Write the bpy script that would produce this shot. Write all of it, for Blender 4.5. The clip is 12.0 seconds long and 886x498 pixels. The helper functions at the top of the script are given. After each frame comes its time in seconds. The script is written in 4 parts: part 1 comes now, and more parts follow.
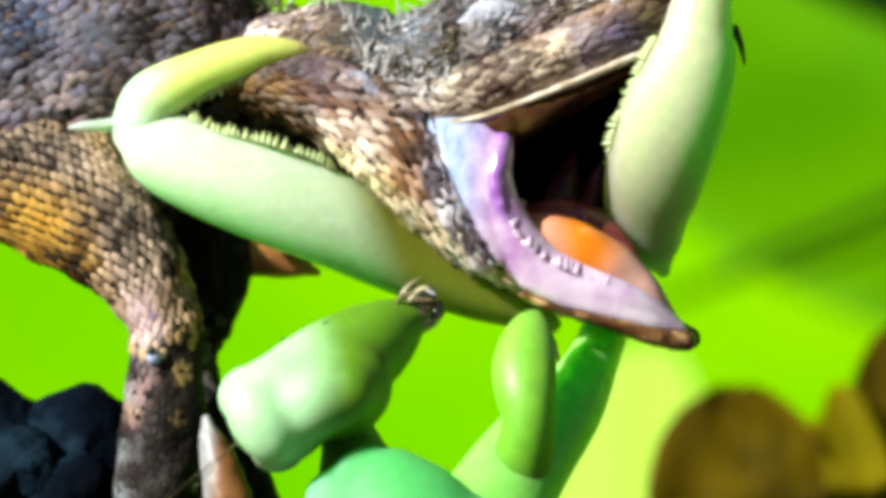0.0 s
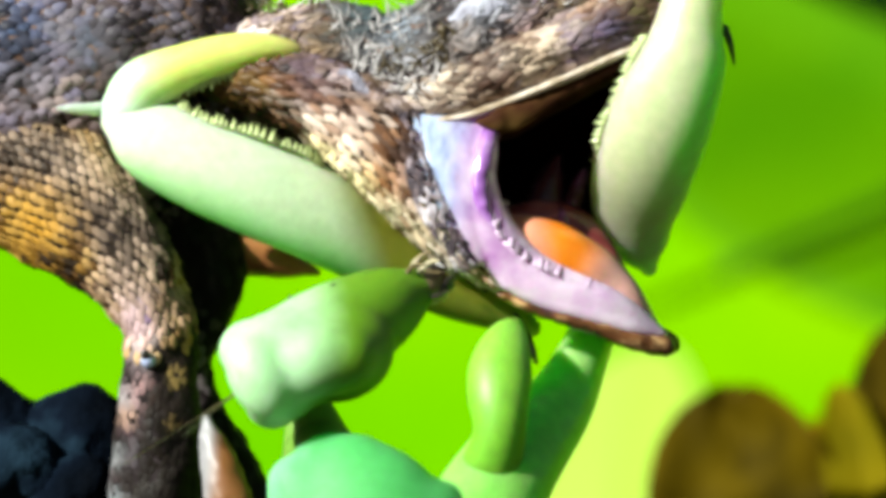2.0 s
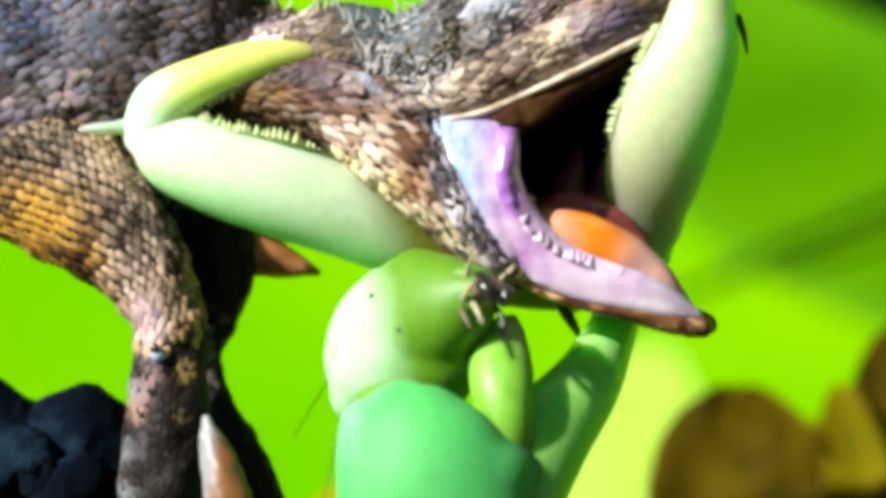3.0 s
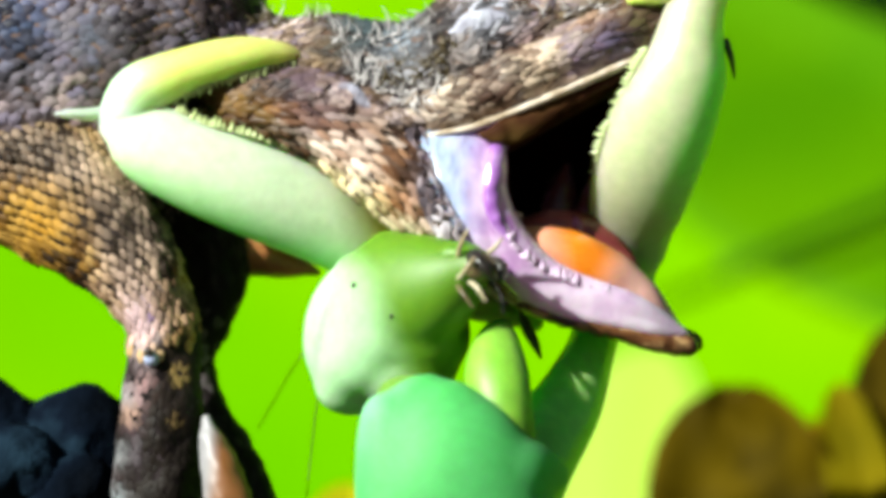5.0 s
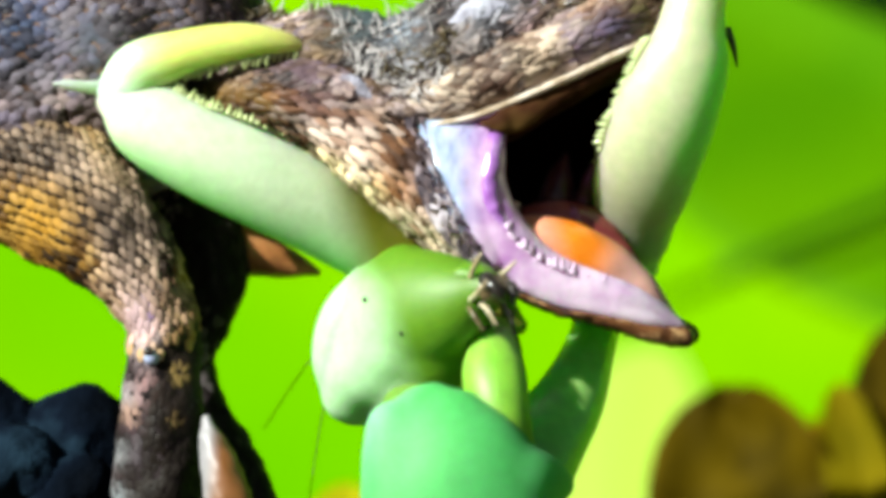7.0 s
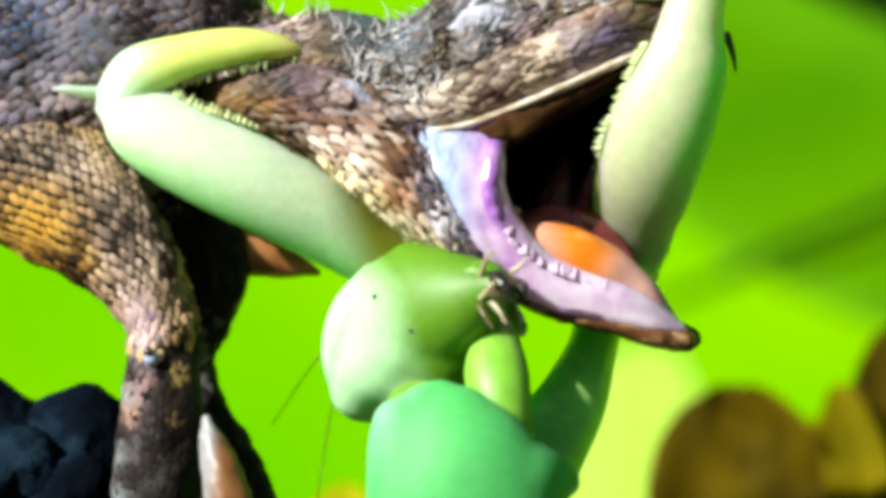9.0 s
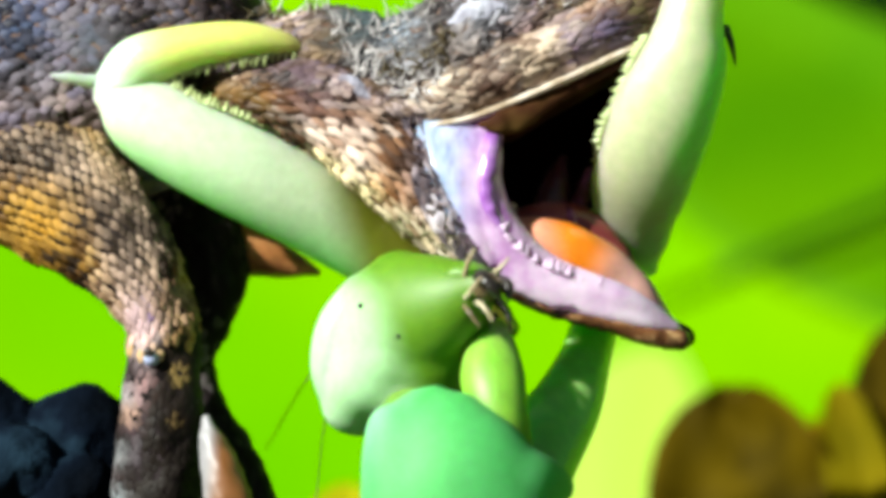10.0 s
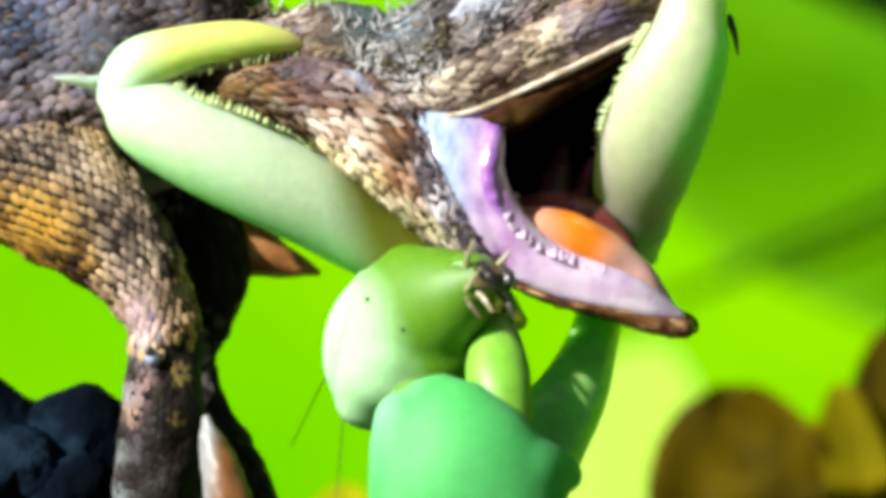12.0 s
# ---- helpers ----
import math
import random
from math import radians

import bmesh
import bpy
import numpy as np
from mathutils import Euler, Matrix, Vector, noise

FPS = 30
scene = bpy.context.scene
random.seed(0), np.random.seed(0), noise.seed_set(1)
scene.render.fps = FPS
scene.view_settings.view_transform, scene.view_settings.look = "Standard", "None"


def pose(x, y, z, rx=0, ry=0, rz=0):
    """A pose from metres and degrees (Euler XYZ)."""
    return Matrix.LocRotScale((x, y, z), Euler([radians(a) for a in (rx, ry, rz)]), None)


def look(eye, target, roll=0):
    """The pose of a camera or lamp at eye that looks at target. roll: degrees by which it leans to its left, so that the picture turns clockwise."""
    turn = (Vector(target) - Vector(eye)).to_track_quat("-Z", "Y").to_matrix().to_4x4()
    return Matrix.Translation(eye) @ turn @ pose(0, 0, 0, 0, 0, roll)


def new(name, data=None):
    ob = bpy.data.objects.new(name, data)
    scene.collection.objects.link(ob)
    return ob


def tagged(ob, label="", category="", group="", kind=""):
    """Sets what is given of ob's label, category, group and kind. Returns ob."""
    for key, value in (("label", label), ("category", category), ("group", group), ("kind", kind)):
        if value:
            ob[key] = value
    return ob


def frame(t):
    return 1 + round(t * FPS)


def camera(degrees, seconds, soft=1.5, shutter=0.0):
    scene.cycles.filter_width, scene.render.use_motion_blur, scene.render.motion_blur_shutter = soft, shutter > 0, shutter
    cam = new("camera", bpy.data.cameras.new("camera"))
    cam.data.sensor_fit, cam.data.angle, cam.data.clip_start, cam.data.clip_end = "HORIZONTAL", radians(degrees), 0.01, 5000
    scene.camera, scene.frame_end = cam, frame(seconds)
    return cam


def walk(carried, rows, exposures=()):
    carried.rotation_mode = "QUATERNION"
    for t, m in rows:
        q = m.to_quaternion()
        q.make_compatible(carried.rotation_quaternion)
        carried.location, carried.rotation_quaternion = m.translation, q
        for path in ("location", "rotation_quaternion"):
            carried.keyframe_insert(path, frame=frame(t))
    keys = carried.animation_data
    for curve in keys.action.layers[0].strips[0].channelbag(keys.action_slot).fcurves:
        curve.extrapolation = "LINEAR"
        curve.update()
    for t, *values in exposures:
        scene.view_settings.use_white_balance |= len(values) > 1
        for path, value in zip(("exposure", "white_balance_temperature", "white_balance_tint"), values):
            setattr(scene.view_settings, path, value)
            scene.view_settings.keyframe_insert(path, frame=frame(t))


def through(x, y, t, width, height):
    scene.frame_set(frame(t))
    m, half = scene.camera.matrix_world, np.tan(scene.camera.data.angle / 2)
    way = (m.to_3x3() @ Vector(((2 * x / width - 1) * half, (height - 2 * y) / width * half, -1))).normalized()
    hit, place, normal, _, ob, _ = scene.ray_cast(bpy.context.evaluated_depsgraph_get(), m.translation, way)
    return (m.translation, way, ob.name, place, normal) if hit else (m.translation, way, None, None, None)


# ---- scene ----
# A macro shot: a green mantis grips a small lizard by the head.  U is the drawing unit, 0.02 mm.
U, REACH, HIGH = 0.00002, 0.20, 0.60
LENGTH = 12.0

cam = camera(8.964, LENGTH, soft=5.0)
cam.data.dof.use_dof = True
cam.data.dof.focus_distance = REACH - 0.001
cam.data.dof.aperture_fstop = 42.0
EYE = pose(0, -REACH, HIGH, 90, 0, 0)
walk(cam, ((0, EYE), (LENGTH, EYE)), exposures=((0, 1.42, 6500, 0), (LENGTH, 1.42, 6500, 0)))

# ---- light: one low sun from the side, blue sky ----
TO_SUN = Vector((-0.68, -0.54, 0.50)).normalized()
elevation = math.asin(TO_SUN.z)
world = bpy.data.worlds.new("world")
scene.world = world
world.use_nodes = True
sky = world.node_tree.nodes.new("ShaderNodeTexSky")
sky.sky_type = "NISHITA"
sky.sun_disc = False
sky.sun_elevation = elevation
sky.sun_rotation = math.atan2(TO_SUN.x, TO_SUN.y)
back = world.node_tree.nodes["Background"]
back.inputs["Strength"].default_value = 0.013
world.node_tree.links.new(sky.outputs["Color"], back.inputs["Color"])
sun = new("sun", bpy.data.lights.new("sun", "SUN"))
sun.data.energy, sun.data.angle, sun.data.color = 4.2, radians(0.6), (1.0, 0.97, 0.93)
sun.matrix_world = look(TO_SUN * 2, (0, 0, 0))


# ---- materials ----
def material(name, rough=0.5, metal=0.0, coat=0.0, sss=0.0, radius=(0.4, 0.8, 0.2)):
    m = bpy.data.materials.new(name)
    m.use_nodes = True
    b = m.node_tree.nodes["Principled BSDF"]
    b.inputs["Roughness"].default_value = rough
    b.inputs["Metallic"].default_value = metal
    b.inputs["Coat Weight"].default_value = coat
    b.inputs["Coat Roughness"].default_value = 0.15
    if sss:
        b.inputs["Subsurface Weight"].default_value = sss
        b.inputs["Subsurface Radius"].default_value = radius
        b.inputs["Subsurface Scale"].default_value = 0.001
    return m, m.node_tree.nodes, m.node_tree.links, b


def ramp(nodes, stops):
    r = nodes.new("ShaderNodeValToRGB")
    while len(r.color_ramp.elements) < len(stops):
        r.color_ramp.elements.new(0.5)
    for e, (p, c) in zip(r.color_ramp.elements, stops):
        e.position, e.color = p, (*c, 1)
    return r


def noise_tex(nodes, links, scale, detail=3.0, rough=0.55, stretch=None):
    c = nodes.new("ShaderNodeTexCoord")
    n = nodes.new("ShaderNodeTexNoise")
    n.inputs["Scale"].default_value = scale
    n.inputs["Detail"].default_value = detail
    n.inputs["Roughness"].default_value = rough
    if stretch:
        k = nodes.new("ShaderNodeMapping")
        k.inputs["Scale"].default_value = stretch[0]
        k.inputs["Rotation"].default_value = [radians(a) for a in stretch[1]]
        links.new(c.outputs["Object"], k.inputs["Vector"])
        links.new(k.outputs["Vector"], n.inputs["Vector"])
    else:
        links.new(c.outputs["Object"], n.inputs["Vector"])
    return n


def mixed(nodes, links, fac, a, b, mode="MIX"):
    m = nodes.new("ShaderNodeMix")
    m.data_type, m.blend_type = "RGBA", mode
    for value, key in ((fac, 0), (a, 6), (b, 7)):
        if isinstance(value, bpy.types.NodeSocket):
            links.new(value, m.inputs[key])
        else:
            m.inputs[key].default_value = value if key == 0 else (*value, 1)
    return m.outputs[2]


def bump(nodes, links, b, height, strength=0.4, distance=0.0001):
    u = nodes.new("ShaderNodeBump")
    u.inputs["Strength"].default_value = strength
    u.inputs["Distance"].default_value = distance
    links.new(height, u.inputs["Height"])
    links.new(u.outputs["Normal"], b.inputs["Normal"])


def skin(name, dark, mid, light, big=350.0, fine=2500.0, rough=0.45, coat=0.0, sss=0.0,
         radius=(0.4, 0.8, 0.2), relief=0.3, deep=0.00006, stretch=None):
    """Skin or cuticle: broad patches, fine grain, light relief."""
    m, n, l, b = material(name, rough, 0, coat, sss, radius)
    n1 = noise_tex(n, l, big, 3, 0.55, stretch)
    n2 = noise_tex(n, l, fine, 3)
    r = ramp(n, ((0.3, dark), (0.5, mid), (0.7, light)))
    l.new(n1.outputs["Fac"], r.inputs["Fac"])
    speck = ramp(n, ((0.3, (0.78, 0.78, 0.78)), (0.7, (1.0, 1.0, 1.0))))
    l.new(n2.outputs["Fac"], speck.inputs["Fac"])
    l.new(mixed(n, l, 1.0, r.outputs["Color"], speck.outputs["Color"], "MULTIPLY"), b.inputs["Base Color"])
    if relief:
        bump(n, l, b, n2.outputs["Fac"], relief, deep)
    return m


JOINED = {}


def scaly(name, stops, big=420.0, rough=0.5, own=0.2, raised=0.0):
    """Scales in a mottled pattern: a material for single scales and one for the joined rest, with the pattern's stops."""
    for joined in (False, True):
        m, n, l, b = material(name + ("_joined" if joined else ""), rough)
        b.inputs["Specular IOR Level"].default_value = 0.14
        if joined:
            c = n.new("ShaderNodeAttribute")
            c.attribute_name = "tone"
        else:
            c = n.new("ShaderNodeObjectInfo")
        n2 = noise_tex(n, l, 2600, 3)
        speck = ramp(n, ((0.3, (0.7, 0.7, 0.7)), (0.7, (1.15, 1.1, 1.1))))
        l.new(n2.outputs["Fac"], speck.inputs["Fac"])
        l.new(mixed(n, l, 1.0, c.outputs["Color"], speck.outputs["Color"], "MULTIPLY"), b.inputs["Base Color"])
        bump(n, l, b, n2.outputs["Fac"], 0.5, 0.00004)
        if joined:
            JOINED[name] = m
        else:
            single = m
    return single, [(a - raised, c) for a, c in stops], big, own


BODY_SCALES = scaly("body_scales", ((0.22, (0.015, 0.011, 0.013)), (0.40, (0.07, 0.048, 0.045)), (0.50, (0.115, 0.095, 0.12)),
                                    (0.62, (0.17, 0.15, 0.22)), (0.80, (0.33, 0.25, 0.23))), own=0.4)
BELLY_SCALES = scaly("belly_scales", ((0.24, (0.016, 0.008, 0.003)), (0.38, (0.10, 0.046, 0.008)), (0.54, (0.26, 0.145, 0.022)),
                                      (0.78, (0.50, 0.33, 0.10))), own=0.5)
SHIN_SCALES = scaly("shin_scales", ((0.34, (0.006, 0.004, 0.004)), (0.52, (0.016, 0.011, 0.010)), (0.66, (0.045, 0.033, 0.035)), (0.86, (0.16, 0.13, 0.14))), 420, 0.6)
HEAD_SCALES = scaly("head_scales", ((0.24, (0.014, 0.010, 0.010)), (0.38, (0.065, 0.040, 0.024)), (0.48, (0.15, 0.105, 0.07)),
                                    (0.58, (0.16, 0.13, 0.18)), (0.68, (0.38, 0.29, 0.23)), (0.82, (0.60, 0.51, 0.50))), 300, 0.5, 0.42, 0.07)
SNOUT_SCALES = scaly("snout_scales", ((0.24, (0.05, 0.028, 0.02)), (0.40, (0.14, 0.08, 0.055)), (0.52, (0.27, 0.185, 0.13)), (0.64, (0.22, 0.175, 0.20)), (0.80, (0.47, 0.40, 0.33))), 360, 0.45, 0.4, 0.04)
JAW_SCALES = scaly("jaw_scales", ((0.24, (0.05, 0.022, 0.012)), (0.38, (0.27, 0.13, 0.06)), (0.50, (0.52, 0.36, 0.25)), (0.62, (0.66, 0.52, 0.44)),
                                  (0.78, (0.80, 0.72, 0.62))), 420, 0.42, 0.55)
LIZARD_SKIN = skin("lizard_skin", (0.03, 0.018, 0.014), (0.11, 0.065, 0.045), (0.22, 0.15, 0.12), 300, 1800, 0.5, relief=0.8, deep=0.0002)
# Near black: the shadow on the legs is put into the skin colour.
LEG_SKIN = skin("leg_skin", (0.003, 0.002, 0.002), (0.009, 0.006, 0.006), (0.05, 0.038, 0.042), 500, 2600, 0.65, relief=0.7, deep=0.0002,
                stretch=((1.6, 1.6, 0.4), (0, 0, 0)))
for dull in (LEG_SKIN, LIZARD_SKIN):
    dull.node_tree.nodes["Principled BSDF"].inputs["Specular IOR Level"].default_value = 0.08
CHEST_SKIN = skin("chest_skin", (0.20, 0.06, 0.02), (0.42, 0.16, 0.05), (0.55, 0.26, 0.10), 500, 2600, 0.5, relief=0.5)
CORNER_SKIN = skin("corner_skin", (0.20, 0.21, 0.32), (0.30, 0.35, 0.52), (0.42, 0.47, 0.62), 500, 2200, 0.3, 0.3, 0.15, (0.5, 0.3, 0.4), relief=0.5, deep=0.0001,
                   stretch=((1.8, 1.0, 0.7), (0, 25, 0)))
EDGE_SCALES = scaly("edge_scales", ((0.34, (0.05, 0.04, 0.05)), (0.46, (0.16, 0.12, 0.13)), (0.58, (0.30, 0.26, 0.29)), (0.84, (0.46, 0.43, 0.48))), 700, 0.6, 0.55)
LIP = skin("lip", (0.22, 0.15, 0.08), (0.50, 0.41, 0.31), (0.74, 0.68, 0.62), 900, 3000, 0.35, 0.2, relief=0.6)
# Near-black colour in place of the shade deep inside the mouth.
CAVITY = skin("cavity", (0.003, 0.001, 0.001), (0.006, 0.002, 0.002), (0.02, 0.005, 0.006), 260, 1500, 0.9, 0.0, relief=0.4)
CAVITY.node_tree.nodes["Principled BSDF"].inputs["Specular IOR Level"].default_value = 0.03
EYELID = skin("eyelid", (0.16, 0.14, 0.18), (0.34, 0.34, 0.42), (0.52, 0.54, 0.62), 900, 2400, 0.7, relief=0.8, deep=0.0002)
MOTTLE = skin("mottle", (0.010, 0.006, 0.004), (0.14, 0.055, 0.018), (0.62, 0.40, 0.18), 1200, 2600, 0.35, 0.3, relief=0.6)
INNER = skin("inner_gum", (0.20, 0.06, 0.30), (0.36, 0.16, 0.50), (0.56, 0.36, 0.66), 900, 1600, 0.15, 0.8, relief=0.6, deep=0.0001)
LINING = skin("throat_lining", (0.12, 0.02, 0.02), (0.28, 0.06, 0.05), (0.46, 0.18, 0.18), 300, 1500, 0.3, 0.4, relief=0.4)
FOLD = skin("fold", (0.045, 0.009, 0.012), (0.13, 0.028, 0.034), (0.38, 0.13, 0.32), 500, 1500, 0.4, 0.15, relief=0.4)
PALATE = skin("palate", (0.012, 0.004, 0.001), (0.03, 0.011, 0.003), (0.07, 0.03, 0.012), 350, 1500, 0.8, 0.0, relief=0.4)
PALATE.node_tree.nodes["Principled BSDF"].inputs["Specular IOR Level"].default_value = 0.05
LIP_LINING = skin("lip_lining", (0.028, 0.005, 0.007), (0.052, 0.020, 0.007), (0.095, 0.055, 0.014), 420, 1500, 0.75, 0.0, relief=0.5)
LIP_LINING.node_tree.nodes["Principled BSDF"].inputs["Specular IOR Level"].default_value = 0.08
TOOTH = skin("tooth", (0.56, 0.36, 0.58), (0.66, 0.48, 0.68), (0.74, 0.60, 0.76), 500, 2500, 0.4, 0.1)
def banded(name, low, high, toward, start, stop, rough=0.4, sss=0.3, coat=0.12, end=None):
    """Cuticle that pales from low to high along a direction of the limb, partly as painted sunlight; end: another
    colour towards one end of it.
    """
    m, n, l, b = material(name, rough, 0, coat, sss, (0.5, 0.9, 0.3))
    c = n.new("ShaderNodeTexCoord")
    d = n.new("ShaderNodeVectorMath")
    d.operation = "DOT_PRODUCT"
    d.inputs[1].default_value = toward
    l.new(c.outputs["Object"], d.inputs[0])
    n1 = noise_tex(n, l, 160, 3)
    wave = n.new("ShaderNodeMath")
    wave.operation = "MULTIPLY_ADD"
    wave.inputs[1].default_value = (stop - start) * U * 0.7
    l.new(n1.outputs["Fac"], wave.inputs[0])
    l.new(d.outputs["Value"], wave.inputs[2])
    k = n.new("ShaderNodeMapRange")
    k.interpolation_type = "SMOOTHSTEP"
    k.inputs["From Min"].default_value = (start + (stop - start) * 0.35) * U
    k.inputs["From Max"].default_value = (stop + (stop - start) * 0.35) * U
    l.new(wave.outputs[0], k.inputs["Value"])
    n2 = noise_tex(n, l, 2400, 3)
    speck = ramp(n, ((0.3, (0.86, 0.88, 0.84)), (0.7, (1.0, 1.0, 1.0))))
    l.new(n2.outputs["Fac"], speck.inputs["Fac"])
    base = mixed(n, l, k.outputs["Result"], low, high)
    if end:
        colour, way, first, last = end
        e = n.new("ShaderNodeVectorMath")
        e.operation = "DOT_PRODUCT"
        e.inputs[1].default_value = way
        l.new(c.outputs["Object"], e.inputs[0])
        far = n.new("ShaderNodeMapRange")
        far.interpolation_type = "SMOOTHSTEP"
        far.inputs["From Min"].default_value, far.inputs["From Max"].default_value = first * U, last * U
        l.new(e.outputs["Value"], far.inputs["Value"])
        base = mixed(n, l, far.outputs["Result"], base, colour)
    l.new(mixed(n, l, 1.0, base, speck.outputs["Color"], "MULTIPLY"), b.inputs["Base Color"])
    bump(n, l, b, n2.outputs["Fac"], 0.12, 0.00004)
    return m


# The femur's sunlit upper side is painted as a paler band.
FEMUR = banded("femur_green", (0.27, 0.70, 0.20), (0.62, 0.78, 0.53), (0.45, 0, 0.89), -115, -25, end=((0.22, 0.23, 0.02), (0.96, 0, 0.28), 285, 375))
TIBIA = banded("tibia_yellow", (0.48, 0.72, 0.48), (0.60, 0.67, 0.17), (1.0, 0, 0.2), 10, 130)
# Cream left and green right paint this femur's lit and shaded sides.
FEMUR_PALE = banded("femur_pale", (0.31, 0.58, 0.18), (0.48, 0.52, 0.32), (-0.93, 0, 0.36), 15, 62, end=((0.30, 0.34, 0.20), (-0.25, 0, -0.97), 190, 340))
for cuticle, much, deep in ((FEMUR_PALE, 0.85, 0.006), (FEMUR, 0.6, 0.004), (TIBIA, 0.7, 0.003)):
    cuticle.node_tree.nodes["Principled BSDF"].inputs["Subsurface Weight"].default_value = much
    cuticle.node_tree.nodes["Principled BSDF"].inputs["Subsurface Scale"].default_value = deep
TIBIA_FAR = skin("tibia_far", (0.44, 0.60, 0.10), (0.56, 0.66, 0.14), (0.66, 0.72, 0.22), 250, 2400, 0.34, 0.25, 0.3, (0.6, 0.9, 0.2), 0.15)
def lining():
    """Wet mouth skin: lilac gum, pale blue where it is stretched at the corner, with small dark flecks."""
    m, n, l, b = material("gum", 0.22, 0, 0.6, 0.5, (0.8, 0.5, 0.7))
    b.inputs["Subsurface Scale"].default_value = 0.002
    c = n.new("ShaderNodeTexCoord")
    q = n.new("ShaderNodeSeparateXYZ")
    l.new(c.outputs["Object"], q.inputs[0])
    n1 = noise_tex(n, l, 700, 3)
    wave = n.new("ShaderNodeMath")
    wave.operation = "MULTIPLY_ADD"
    wave.inputs[1].default_value = 70 * U
    l.new(n1.outputs["Fac"], wave.inputs[0])
    l.new(q.outputs["X"], wave.inputs[2])
    k = n.new("ShaderNodeMapRange")
    k.interpolation_type = "SMOOTHSTEP"
    k.inputs["From Min"].default_value, k.inputs["From Max"].default_value = -30 * U, 50 * U
    l.new(wave.outputs[0], k.inputs["Value"])
    pink = ramp(n, ((0.3, (0.40, 0.17, 0.46)), (0.5, (0.58, 0.38, 0.62)), (0.7, (0.76, 0.62, 0.77))))
    l.new(n1.outputs["Fac"], pink.inputs["Fac"])
    n2 = noise_tex(n, l, 1500, 2, 0.5, ((1.8, 1.0, 0.6), (0, 25, 0)))
    blue = ramp(n, ((0.28, (0.10, 0.09, 0.14)), (0.42, (0.25, 0.31, 0.48)), (0.7, (0.40, 0.46, 0.64))))
    l.new(n2.outputs["Fac"], blue.inputs["Fac"])
    # Front gum is paler: the sunlight on it is put into the colour.
    front = n.new("ShaderNodeMapRange")
    front.interpolation_type = "SMOOTHSTEP"
    front.inputs["From Min"].default_value, front.inputs["From Max"].default_value = 60 * U, 220 * U
    l.new(wave.outputs[0], front.inputs["Value"])
    pale = ramp(n, ((0.3, (0.66, 0.43, 0.69)), (0.6, (0.84, 0.66, 0.84))))
    l.new(n1.outputs["Fac"], pale.inputs["Fac"])
    gum = mixed(n, l, front.outputs["Result"], pink.outputs["Color"], pale.outputs["Color"])
    l.new(mixed(n, l, k.outputs["Result"], blue.outputs["Color"], gum), b.inputs["Base Color"])
    n3 = noise_tex(n, l, 1200, 2)
    bump(n, l, b, n3.outputs["Fac"], 0.35, 0.00014)
    return m


GUM = lining()
TONGUE = banded("tongue", (0.64, 0.27, 0.17), (0.76, 0.21, 0.010), (1.0, 0, 0.2), 60, 120, 0.3, 0.2, 0.4, end=((0.82, 0.46, 0.40), (0.9, 0, -0.4), 265, 350))
# The foot's lit left side is put into the colour as a pale band.
FOOT = banded("foot_skin", (0.16, 0.06, 0.014), (0.26, 0.25, 0.27), (-1.0, 0, 0.12), -118, -84, 0.5, 0.0, 0.0)
# Head and eye pale toward the sunlit side: painted light, turning with the head.
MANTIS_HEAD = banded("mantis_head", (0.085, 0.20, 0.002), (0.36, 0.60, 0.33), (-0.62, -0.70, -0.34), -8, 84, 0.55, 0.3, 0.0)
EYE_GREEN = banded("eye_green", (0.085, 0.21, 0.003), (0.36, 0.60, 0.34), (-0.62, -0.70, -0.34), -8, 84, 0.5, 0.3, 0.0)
# The pale upper left of the thorax is a painted highlight.
THORAX = banded("thorax_green", (0.065, 0.36, 0.09), (0.28, 0.55, 0.43), (-0.86, 0, 0.51), 75, 205, 0.65, 0.3, 0.0)
# COXA is lightened to offset shade, NEAR_COXA darkened to offset sun.
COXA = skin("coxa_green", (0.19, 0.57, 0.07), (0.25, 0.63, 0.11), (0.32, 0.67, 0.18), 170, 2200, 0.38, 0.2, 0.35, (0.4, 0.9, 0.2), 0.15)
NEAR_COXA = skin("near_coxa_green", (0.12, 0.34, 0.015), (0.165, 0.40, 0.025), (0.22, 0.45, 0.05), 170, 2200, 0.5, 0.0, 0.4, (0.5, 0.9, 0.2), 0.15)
for cuticle, much, deep in ((COXA, 0.7, 0.005), (NEAR_COXA, 0.6, 0.003), (MANTIS_HEAD, 0.5, 0.003), (EYE_GREEN, 0.5, 0.003), (THORAX, 0.75, 0.006)):
    cuticle.node_tree.nodes["Principled BSDF"].inputs["Subsurface Weight"].default_value = much
    cuticle.node_tree.nodes["Principled BSDF"].inputs["Subsurface Scale"].default_value = deep
NECK = skin("neck_green", (0.09, 0.20, 0.01), (0.13, 0.26, 0.03), (0.18, 0.31, 0.06), 170, 2200, 0.6, 0.0, 0.3, (0.5, 0.9, 0.2), 0.15)
BLACK = skin("black_horn", (0.008, 0.007, 0.006), (0.015, 0.012, 0.010), (0.03, 0.025, 0.02), 400, 2500, 0.3, 0.3)
BROWN_HORN = skin("brown_horn", (0.03, 0.02, 0.008), (0.07, 0.05, 0.02), (0.18, 0.14, 0.07), 700, 3000, 0.35, 0.2)
PALE_HORN = skin("pale_horn", (0.26, 0.19, 0.10), (0.40, 0.33, 0.20), (0.54, 0.48, 0.34), 700, 3000, 0.3, 0.3)
BRISTLE = skin("bristle", (0.22, 0.20, 0.20), (0.46, 0.43, 0.43), (0.66, 0.63, 0.62), 900, 3000, 0.5)
